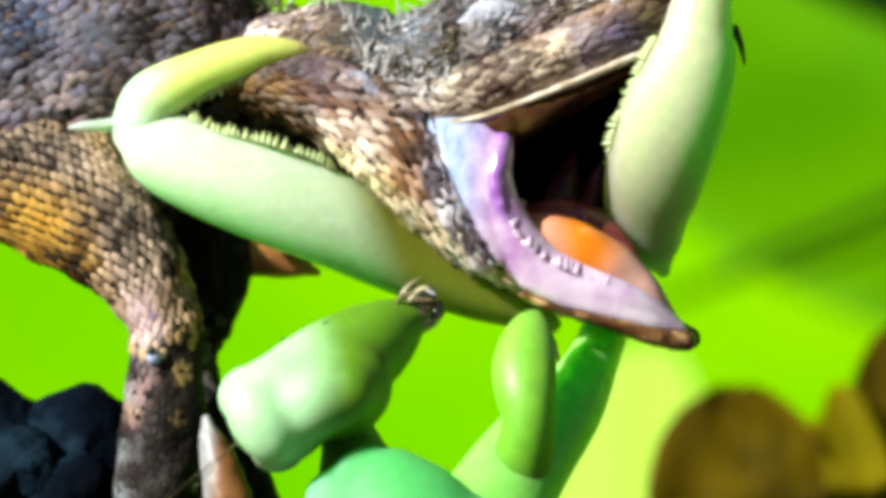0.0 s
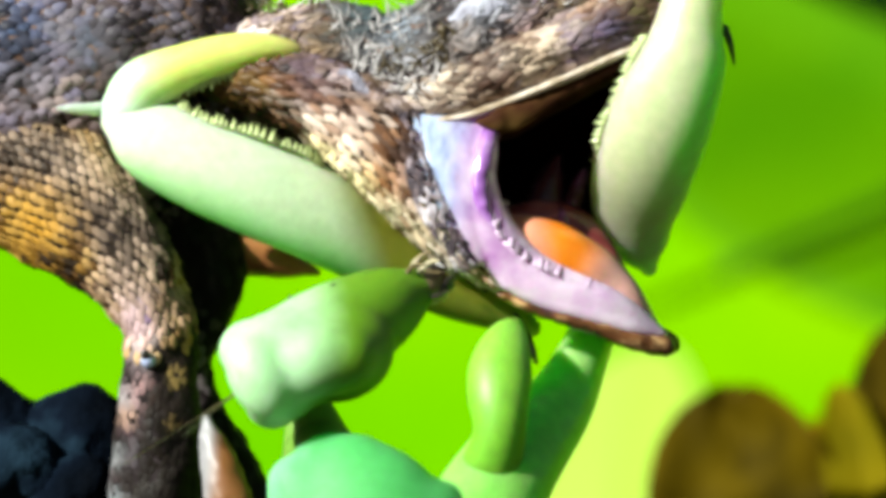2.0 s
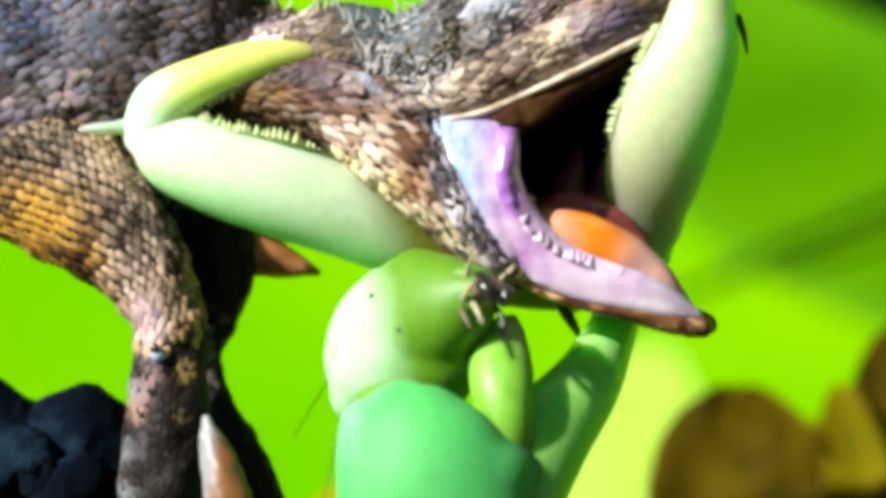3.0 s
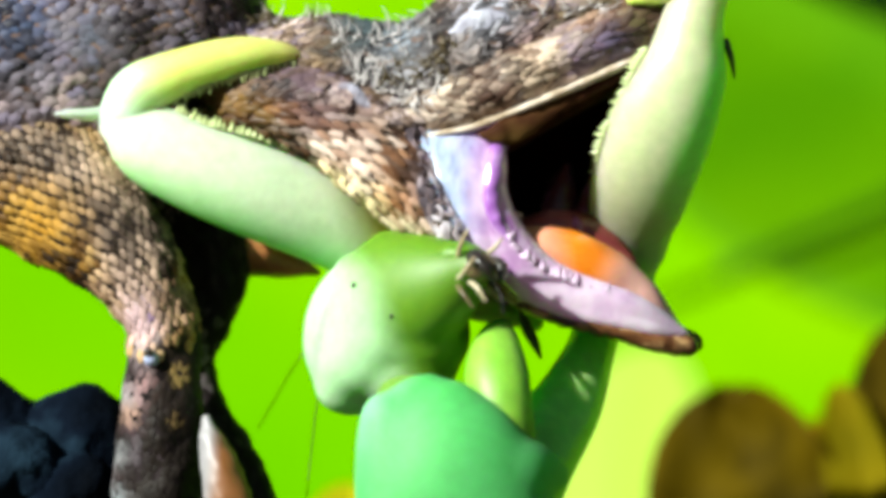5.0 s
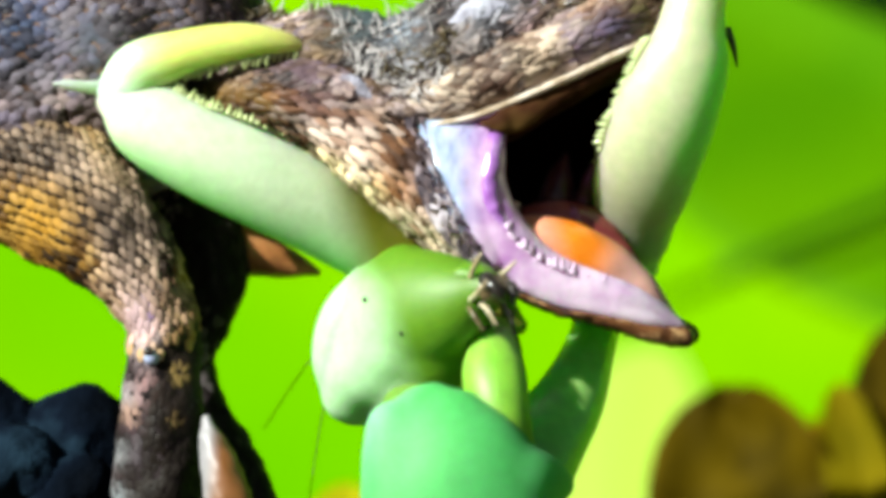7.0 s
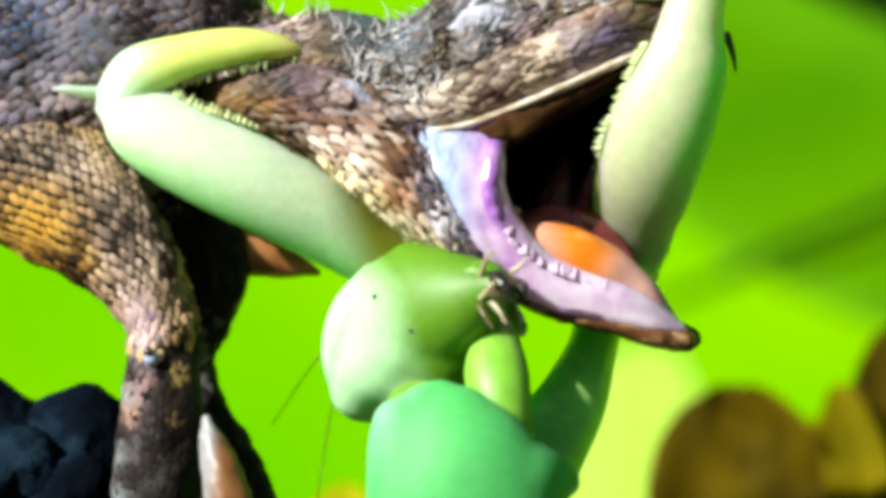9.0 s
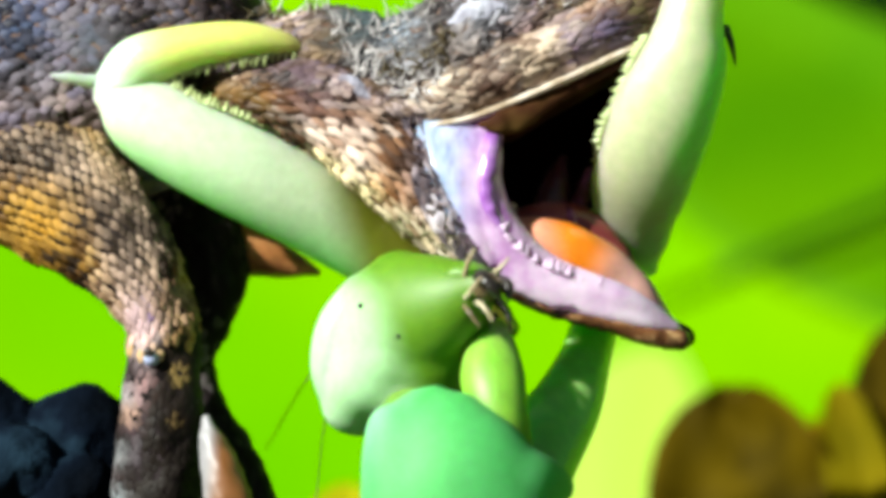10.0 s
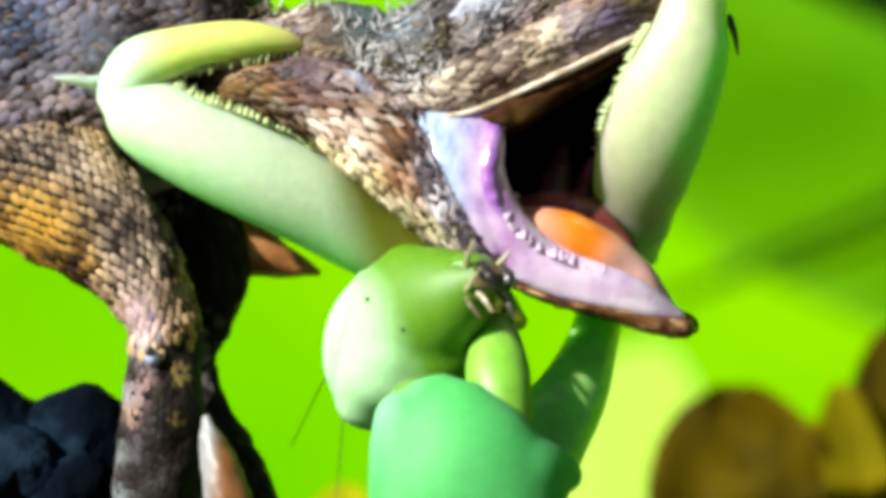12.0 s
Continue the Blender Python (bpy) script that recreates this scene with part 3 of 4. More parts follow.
# ---- the lizard ----
def lizard():
    base = P(260, 1000, 40)
    ob = thing("lizard", base, "brown scaly lizard with its mouth forced wide open", "lizard")
    torso = rings(((-420, 280, 190, 120, 120), (-200, 200, 200, 190, 190), (0, 130, 195, 270, 250), (180, 110, 195, 260, 240), (330, 92, 195, 225, 215),
                   (440, 125, 180, 122, 160), (560, 130, 170, 98, 130), (700, 125, 150, 90, 110)), n=40, steps=8, wobble=14, grain=0.012)
    body = part("body", loft_bm(torso), LIZARD_SKIN, ob, "brown torso and neck", pivot=P(0, 110, 170))
    scales("body_scales", torso, BODY_SCALES, body, 19, "grey-brown pebbly scales", long=1.5, lift=0.16, tip=0.16, seed=4, jitter=0.6, focus=P(110, 180, 0),
           marks=(((20, 50), 110, (0.055, 0.08, 0.15), 0.8), ((160, 60), 70, (0.08, 0.09, 0.12), 0.8), ((300, 20), 110, (0.07, 0.065, 0.08), 0.7), ((130, 260), 80, (0.30, 0.20, 0.17), 0.7), ((60, 160), 60, (0.26, 0.23, 0.26), 0.6)))
    arm = rings(((40, 290, 30, 145, 90), (130, 360, 0, 122, 76), (216, 446, -10, 92, 66), (276, 540, -4, 66, 62), (290, 618, 0, 63, 62), (290, 700, 0, 73, 68),
                 (284, 800, 5, 80, 72), (278, 900, 15, 80, 74), (270, 1000, 30, 80, 80)), n=32, steps=8, wobble=9, grain=0.02)
    leg = part("foreleg", loft_bm(arm), LEG_SKIN, ob, "brown foreleg with a lilac sheen painted on its shin", pivot=P(200, 460, 20))
    scales("arm_scales", arm, BELLY_SCALES, leg, 17, "ochre scales in rows", long=1.5, lift=0.22, tip=0.24, broad=0.5, seed=5, jitter=0.14, span=(0.0, 0.56), fade=0.12, focus=P(160, 440, 0),
           marks=(((40, 250), 90, (0.20, 0.15, 0.11), 1.0), ((130, 290), 80, (0.26, 0.20, 0.15), 1.0), ((215, 350), 110, (0.34, 0.25, 0.18), 0.9), ((240, 500), 70, (0.46, 0.34, 0.28), 1.0), ((262, 566), 56, (0.36, 0.26, 0.27), 1.2), ((312, 540), 50, (0.24, 0.16, 0.10), 1.2), ((255, 420), 70, (0.40, 0.30, 0.23), 0.9), ((70, 400), 90, (0.30, 0.16, 0.018), 0.8)))
    # Pale left and near-black right marks paint light and shade; ochre spots are colour.
    scales("shin_scales", arm, SHIN_SCALES, leg, 12, "lilac-brown scales with the lit edge and shaded side painted on", long=1.7, lift=0.07, tip=0.08, seed=6, jitter=0.5, span=(0.42, 1.0), keep=0.8,
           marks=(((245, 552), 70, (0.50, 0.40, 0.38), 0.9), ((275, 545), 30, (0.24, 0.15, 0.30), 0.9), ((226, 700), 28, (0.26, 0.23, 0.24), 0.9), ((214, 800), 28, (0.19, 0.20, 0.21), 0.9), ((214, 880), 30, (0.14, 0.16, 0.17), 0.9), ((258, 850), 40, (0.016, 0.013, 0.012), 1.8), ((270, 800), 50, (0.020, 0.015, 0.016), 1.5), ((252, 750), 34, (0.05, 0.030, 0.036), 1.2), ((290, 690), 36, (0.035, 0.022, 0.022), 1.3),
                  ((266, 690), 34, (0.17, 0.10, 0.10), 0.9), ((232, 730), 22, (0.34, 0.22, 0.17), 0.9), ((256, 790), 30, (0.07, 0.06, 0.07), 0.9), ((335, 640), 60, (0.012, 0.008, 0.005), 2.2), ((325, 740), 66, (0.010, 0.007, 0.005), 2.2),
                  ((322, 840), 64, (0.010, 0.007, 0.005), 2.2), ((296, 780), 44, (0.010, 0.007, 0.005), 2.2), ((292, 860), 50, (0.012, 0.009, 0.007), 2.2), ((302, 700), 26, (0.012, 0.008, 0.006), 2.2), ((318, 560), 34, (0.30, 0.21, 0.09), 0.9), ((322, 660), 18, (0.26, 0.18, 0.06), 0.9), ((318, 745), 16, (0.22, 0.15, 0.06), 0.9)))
    drop = bmesh.new()
    bmesh.ops.create_uvsphere(drop, u_segments=16, v_segments=10, radius=14 * U)
    bmesh.ops.translate(drop, verts=drop.verts, vec=P(268, 633, -68))
    part("shin_knob", drop, CORNER_SKIN, leg, "shiny pale knob on the shin")
    pit = bmesh.new()
    bmesh.ops.create_uvsphere(pit, u_segments=16, v_segments=10, radius=9 * U)
    bmesh.ops.translate(pit, verts=pit.verts, vec=P(263, 622, -78))
    part("dark_spot", pit, BLACK, leg, "small black spot over the knob")
    far = rings(((340, 380, 210, 90, 90), (376, 470, 200, 71, 70), (360, 560, 190, 52, 55), (336, 640, 190, 43, 50), (362, 720, 180, 40, 50), (398, 800, 170, 52, 55),
                 (440, 900, 160, 55, 55), (470, 1010, 150, 55, 60)), n=24, steps=8, wobble=6, grain=0.03)
    other = part("foreleg", loft_bm(far), LEG_SKIN, ob, "second foreleg, its shadow painted near-black", pivot=P(370, 480, 200))
    # The black mark adds painted shadow at the top of this leg.
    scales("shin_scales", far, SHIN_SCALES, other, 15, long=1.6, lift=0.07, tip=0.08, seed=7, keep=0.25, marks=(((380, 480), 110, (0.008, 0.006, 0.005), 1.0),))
    foot = rings(((366, 745, -70, 10, 20), (378, 790, -85, 26, 30), (396, 850, -100, 38, 36), (412, 930, -110, 44, 40), (420, 1010, -110, 44, 44)), n=24, steps=8, wobble=5, grain=0.05)
    part("foot", loft_bm(foot), FOOT, ob, "foot with its lit side painted pale")
    chest = rings(((280, 330, 260, 120, 90), (380, 400, 250, 95, 80), (470, 450, 240, 45, 60), (560, 482, 230, 8, 12)), n=24, steps=6, wobble=5, grain=0.03)
    part("chest", loft_bm(chest), CHEST_SKIN, ob, "reddish-brown throat skin")

    throat = rings(((380, 250, 190, 120, 80), (480, 280, 185, 100, 75), (600, 340, 175, 72, 65), (720, 410, 160, 40, 50)), n=24, steps=6, wobble=6, grain=0.03)
    part("throat", loft_bm(throat), LIZARD_SKIN, ob, "dark throat behind the femur")

    pivot = P(642, 147, 0)
    skull = rings(((470, 125, 100, 85, 110), (600, 112, 60, 96, 140), (690, 126, 45, 88, 150), (790, 100, 40, 106, 160), (900, 52, 40, 122, 150), (1050, 4, 50, 100, 125),
                   (1170, -50, 60, 82, 100), (1250, -95, 70, 40, 60)), n=40, steps=8, wobble=10, grain=0.014)
    head = part("head", loft_bm(skull), LIZARD_SKIN, ob, "brown scaly upper head and snout", pivot=pivot)
    scales("head_scales", skull, HEAD_SCALES, head, 15, "spiny grey-brown keeled scales", long=2.6, lift=0.16, tip=0.34, broad=0.42, seed=8, jitter=0.8, front=-0.05, focus=P(820, 120, 0),
           marks=(((730, 130), 80, (0.36, 0.33, 0.34), 0.8), ((690, 66), 90, (0.20, 0.24, 0.29), 0.9), ((600, 60), 60, (0.045, 0.045, 0.04), 1.0), ((560, 100), 50, (0.16, 0.11, 0.06), 0.8), ((860, 30), 70, (0.52, 0.56, 0.66), 0.9), ((790, 24), 34, (0.05, 0.045, 0.05), 0.9), ((775, 92), 40, (0.06, 0.05, 0.05), 0.8), ((850, 110), 70, (0.46, 0.40, 0.38), 0.9), ((930, 66), 50, (0.36, 0.25, 0.25), 0.8), ((1000, 40), 50, (0.13, 0.10, 0.05), 0.9), ((1060, 14), 60, (0.10, 0.08, 0.03), 1.0), ((1130, 10), 60, (0.10, 0.085, 0.04), 1.0), ((1030, 54), 34, (0.07, 0.05, 0.04), 0.9), ((640, 26), 60, (0.05, 0.075, 0.085), 1.0)))
    bristle = cone_mesh("bristle", 30, 2.6, 0.5)
    bristle.materials.append(BRISTLE)
    dark_bristle = cone_mesh("bristle", 26, 3.4, 0.6)
    dark_bristle.materials.append(BROWN_HORN)
    for line, count, angle, seed in ((((440, 24, 60), (520, 32, 50), (600, 34, 40)), 30, 95, 40), (((560, 40, 10), (640, 46, 0), (760, 30, 0)), 26, 95, 41),
                                     (((700, 112, -112), (760, 96, -118), (800, 60, -116)), 26, 60, 42), (((680, 130, -114), (740, 120, -118), (790, 100, -124)), 22, 90, 43)):
        row_of("bristle", dark_bristle, head, line, count, angle, 70, (0.6, 1.3), seed, scatter=13)
    for line, count, angle, seed in ((((460, 28, 60), (520, 34, 50), (600, 36, 40)), 10, 95, 30), (((560, 34, 30), (640, 40, 30), (760, 22, 20)), 26, 95, 31),
                                     (((590, 52, -58), (690, 50, -62), (790, 34, -70)), 30, 75, 37), (((600, 70, -66), (690, 72, -72), (790, 56, -80)), 34, 60, 32),
                                     (((610, 92, -96), (700, 96, -100), (790, 80, -108)), 36, 35, 33), (((620, 112, -106), (710, 114, -108), (800, 98, -118)), 36, 80, 38),
                                     (((630, 132, -112), (710, 134, -114), (800, 118, -126)), 32, 10, 34), (((660, 156, -112), (730, 158, -118), (800, 144, -128)), 26, -20, 39),
                                     (((930, 6, -80), (1000, -16, -70), (1080, -40, -50)), 18, 80, 35), (((900, 20, -100), (980, 6, -96), (1080, -12, -84)), 20, 50, 36)):
        row_of("bristle", bristle, head, line, count, angle, 70, (0.6, 1.3), seed, scatter=13)
    loft("eyelid", ((800, 40, -94, 6, 8), (836, 30, -101, 28, 12), (885, 26, -97, 28, 12), (928, 28, -87, 6, 8)), EYELID, head, "pale lavender eyelid patch", n=20, wobble=3, grain=0.04)
    loft("cheek_plate", ((586, 140, -106, 6, 8), (622, 152, -112, 20, 10), (658, 172, -116, 8, 8)), EYELID, head, "pale lilac cheek plate", n=16, wobble=3, grain=0.06)
    side = rings(((720, 178, -40, 46, 60), (800, 160, -66, 60, 62), (880, 130, -72, 60, 60), (970, 88, -66, 58, 58), (1070, 44, -52, 56, 54), (1170, 2, -30, 54, 50)), n=28, steps=8, wobble=6, grain=0.03)
    upper = part("upper_jaw", loft_bm(side), LIZARD_SKIN, head, "beige side of the upper jaw")
    scales("snout_scales", side, SNOUT_SCALES, head, 16, long=2.0, lift=0.12, tip=0.2, broad=0.5, seed=12, jitter=0.45,
           marks=(((1010, 96), 36, (0.13, 0.09, 0.17), 0.9), ((1090, 54), 44, (0.15, 0.14, 0.26), 0.9), ((1050, 66), 34, (0.09, 0.065, 0.10), 0.9), ((1130, 20), 50, (0.10, 0.085, 0.04), 0.9), ((860, 86), 18, (0.15, 0.085, 0.06), 0.9), ((864, 120), 18, (0.12, 0.07, 0.05), 0.9), ((862, 156), 16, (0.15, 0.085, 0.06), 0.9), ((790, 160), 70, (0.52, 0.44, 0.35), 0.8), ((890, 110), 40, (0.52, 0.44, 0.38), 0.8), ((950, 110), 60, (0.60, 0.49, 0.36), 0.8)))
    loft("upper_lip", ((760, 224, -90, 5, 20), (835, 208, -100, 8, 24), (900, 184, -104, 8, 24), (990, 145, -96, 9, 24), (1080, 103, -82, 8, 24), (1180, 57, -58, 8, 24)),
         LIP, head, "tan upper lip", n=14, wobble=4, grain=0.05)
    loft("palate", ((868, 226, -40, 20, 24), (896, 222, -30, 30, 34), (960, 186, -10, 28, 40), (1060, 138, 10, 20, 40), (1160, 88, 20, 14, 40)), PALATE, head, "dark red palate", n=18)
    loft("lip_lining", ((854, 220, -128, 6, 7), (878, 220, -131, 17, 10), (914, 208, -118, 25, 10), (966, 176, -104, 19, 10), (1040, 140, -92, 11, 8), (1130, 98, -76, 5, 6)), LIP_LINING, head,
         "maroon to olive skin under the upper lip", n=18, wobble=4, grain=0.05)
    part("gullet", bowl((985, 270, 62), 170, 194, 150, 20), CAVITY, head, "open gullet, its deep shade painted black")
    pinch = rings(((362, 160, 20, 10, 25), (410, 164, -4, 36, 60), (480, 160, -26, 48, 76), (580, 160, -44, 54, 78), (690, 184, -50, 48, 66), (760, 212, -48, 34, 46)),
                  n=28, steps=8, wobble=9, grain=0.03)
    jowl = part("jowl", loft_bm(pinch), LIZARD_SKIN, head, "pinched brown cheek")
    # The near-black mark paints shade in the gap between tibia and femur.
    scales("cheek_scales", pinch, HEAD_SCALES, head, 13, long=2.0, lift=0.10, tip=0.18, seed=9, jitter=0.5,
           marks=(((345, 160), 62, (0.015, 0.012, 0.004), 1.6), ((420, 185), 80, (0.13, 0.075, 0.02), 1.0), ((540, 140), 70, (0.11, 0.075, 0.09), 0.9), ((640, 205), 60, (0.20, 0.13, 0.11), 0.7)))

    hinge = P(853, 202, 0)
    mandible = rings(((364, 172, 40, 14, 20), (410, 172, 10, 44, 62), (480, 178, -20, 54, 84), (570, 204, -42, 62, 92), (680, 274, -54, 74, 100), (778, 362, -20, 70, 112), (860, 425, 0, 70, 115), (960, 490, 10, 44, 100),
                      (1080, 540, 20, 32, 85), (1170, 572, 20, 24, 55), (1222, 595, 20, 16, 24)), n=32, steps=8, wobble=6, grain=0.03)
    jaw = part("lower_jaw", loft_bm(mandible), LIZARD_SKIN, ob, "lower jaw hanging wide open", pivot=hinge)
    # Near-black marks along the femur's edge paint contact shade; the rest is pattern.
    scales("jaw_scales", mandible, JAW_SCALES, jaw, 23, "tan and orange keeled jaw scales", long=1.9, lift=0.24, tip=0.34, broad=0.40, seed=10, jitter=0.3, span=(0.0, 0.9), focus=P(690, 290, 0),
           marks=(((366, 172), 50, (0.015, 0.012, 0.004), 1.6), ((440, 195), 90, (0.15, 0.085, 0.022), 1.0), ((560, 168), 62, (0.11, 0.07, 0.085), 1.0), ((640, 212), 40, (0.12, 0.07, 0.06), 0.9), ((420, 206), 36, (0.02, 0.012, 0.004), 1.0), ((470, 222), 34, (0.02, 0.012, 0.004), 1.0), ((525, 246), 34, (0.02, 0.012, 0.006), 1.0), ((610, 268), 60, (0.62, 0.48, 0.40), 0.8), ((690, 345), 62, (0.30, 0.13, 0.04), 0.9),
                  ((568, 296), 34, (0.56, 0.46, 0.20), 0.9), ((590, 296), 34, (0.80, 0.68, 0.38), 1.0), ((640, 346), 40, (0.82, 0.72, 0.42), 1.0), ((695, 392), 38, (0.82, 0.75, 0.52), 1.0), ((755, 436), 36, (0.80, 0.76, 0.54), 1.0), ((810, 474), 34, (0.80, 0.78, 0.66), 1.0), ((770, 420), 40, (0.50, 0.38, 0.26), 0.8), ((760, 300), 45, (0.40, 0.30, 0.30), 0.8)))
    merged("gum", (((876, 140, 0, 18, 14), (870, 180, -36, 22, 14), (864, 226, -84, 28, 18), (860, 268, -110, 36, 24), (858, 326, -124, 38, 30), (882, 400, -122, 44, 36), (940, 470, -112, 47, 30),
                    (1000, 501, -104, 44, 26), (1060, 519, -92, 41, 24), (1125, 541, -74, 32, 20), (1204, 578, -42, 12, 12)),
                   ((925, 498, -118, 18, 14), (1000, 528, -108, 20, 16), (1080, 548, -94, 18, 15), (1150, 568, -74, 14, 13), (1196, 582, -50, 7, 9)),
                   ((858, 262, -94, 30, 18), (874, 240, -76, 26, 16), (888, 222, -60, 14, 12), (900, 208, -50, 6, 8)),
                   ((1050, 492, -66, 14, 16), (1095, 506, -62, 22, 22), (1145, 532, -52, 22, 20), (1190, 564, -36, 12, 12)),
                   ((800, 140, 0, 40, 14), (798, 180, -50, 50, 14), (796, 226, -96, 58, 15), (798, 252, -116, 58, 16), (808, 300, -136, 50, 17), (824, 350, -142, 40, 18), (846, 410, -142, 30, 17), (872, 464, -132, 18, 14))),
           GUM, jaw, "moist lilac gum running into pale blue skin at the mouth corner", None, 4.0, 16)
    edge = rings(((728, 222, -96, 24, 16), (738, 260, -116, 26, 18), (750, 304, -132, 28, 20), (776, 356, -146, 26, 20), (808, 410, -150, 24, 18), (850, 470, -140, 20, 16)), n=20, steps=8)
    scales("edge_scales", edge, EDGE_SCALES, jaw, 11, "pale scales with dark tips along the mouth corner", long=2.0, lift=0.14, tip=0.2, broad=0.42, seed=14, jitter=0.7, keep=0.8)
    loft("lower_lip", ((915, 524, -92, 7, 16), (960, 540, -92, 10, 20), (1020, 556, -92, 13, 22), (1090, 572, -82, 15, 22), (1160, 592, -68, 17, 22), (1212, 598, -50, 18, 20)),
         MOTTLE, jaw, "dark mottled lower lip", n=16, wobble=4, grain=0.08)
    loft("tongue", ((896, 422, -46, 34, 50), (956, 430, -62, 50, 58), (1036, 456, -56, 52, 58), (1098, 490, -48, 44, 46), (1148, 528, -42, 30, 30), (1190, 564, -30, 10, 12)), TONGUE, jaw,
         "orange tongue", n=24, wobble=3, grain=0.02)
    for st in (((1000, 280, 90, 8, 14), (990, 320, 80, 26, 30), (984, 366, 70, 32, 30), (990, 400, 60, 20, 20)), ((1048, 300, 70, 8, 14), (1036, 340, 60, 16, 18), (1030, 376, 40, 15, 18), (1044, 410, 30, 8, 12))):
        loft("throat_fold", st, FOLD, jaw, "moist maroon fold behind the tongue", n=16, wobble=4, grain=0.08)
    loft("throat_fold", ((1004, 356, 20, 4, 6), (1012, 374, 0, 9, 9), (1020, 394, -16, 9, 9), (1026, 410, -24, 4, 6)), FOLD, jaw, "small wet purple fold behind the tongue", n=14, wobble=3, grain=0.08)
    loft("inner_gum", ((900, 208, -84, 11, 10), (886, 228, -106, 15, 13), (874, 258, -128, 16, 14), (868, 300, -142, 17, 15), (866, 340, -150, 15, 14), (878, 376, -152, 12, 12), (898, 408, -148, 6, 8)), INNER, jaw,
         "deep purple wet inner edge of the gum", n=16, wobble=4, grain=0.06)
    loft("throat_lining", ((912, 392, 6, 14, 30), (960, 386, 22, 30, 40), (1030, 398, 28, 38, 40), (1090, 442, 24, 28, 30), (1140, 500, 20, 8, 10)), LINING, jaw,
         "reddish-brown throat behind the tongue", n=20, wobble=5, grain=0.05)
    tooth = cone_mesh("tooth", 15, 11, 0.1)
    tooth.materials.append(TOOTH)
    row_of("tooth", tooth, jaw, ((886, 378, -147), (900, 412, -149), (935, 448, -142), (980, 474, -129), (1025, 489, -114), (1070, 499, -101)), 24, 62, 24, (0.7, 1.4))
    return ob, body, leg, other, head, jaw


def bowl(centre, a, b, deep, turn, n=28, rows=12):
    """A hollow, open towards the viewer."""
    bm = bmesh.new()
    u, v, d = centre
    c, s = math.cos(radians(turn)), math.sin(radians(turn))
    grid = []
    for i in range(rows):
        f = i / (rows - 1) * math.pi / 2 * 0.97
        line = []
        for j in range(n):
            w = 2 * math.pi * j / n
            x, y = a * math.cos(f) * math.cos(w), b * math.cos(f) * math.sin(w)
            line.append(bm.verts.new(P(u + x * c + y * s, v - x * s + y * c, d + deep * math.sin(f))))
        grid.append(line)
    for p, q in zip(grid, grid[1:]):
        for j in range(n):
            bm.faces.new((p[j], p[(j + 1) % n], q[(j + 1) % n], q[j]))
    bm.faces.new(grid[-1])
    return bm


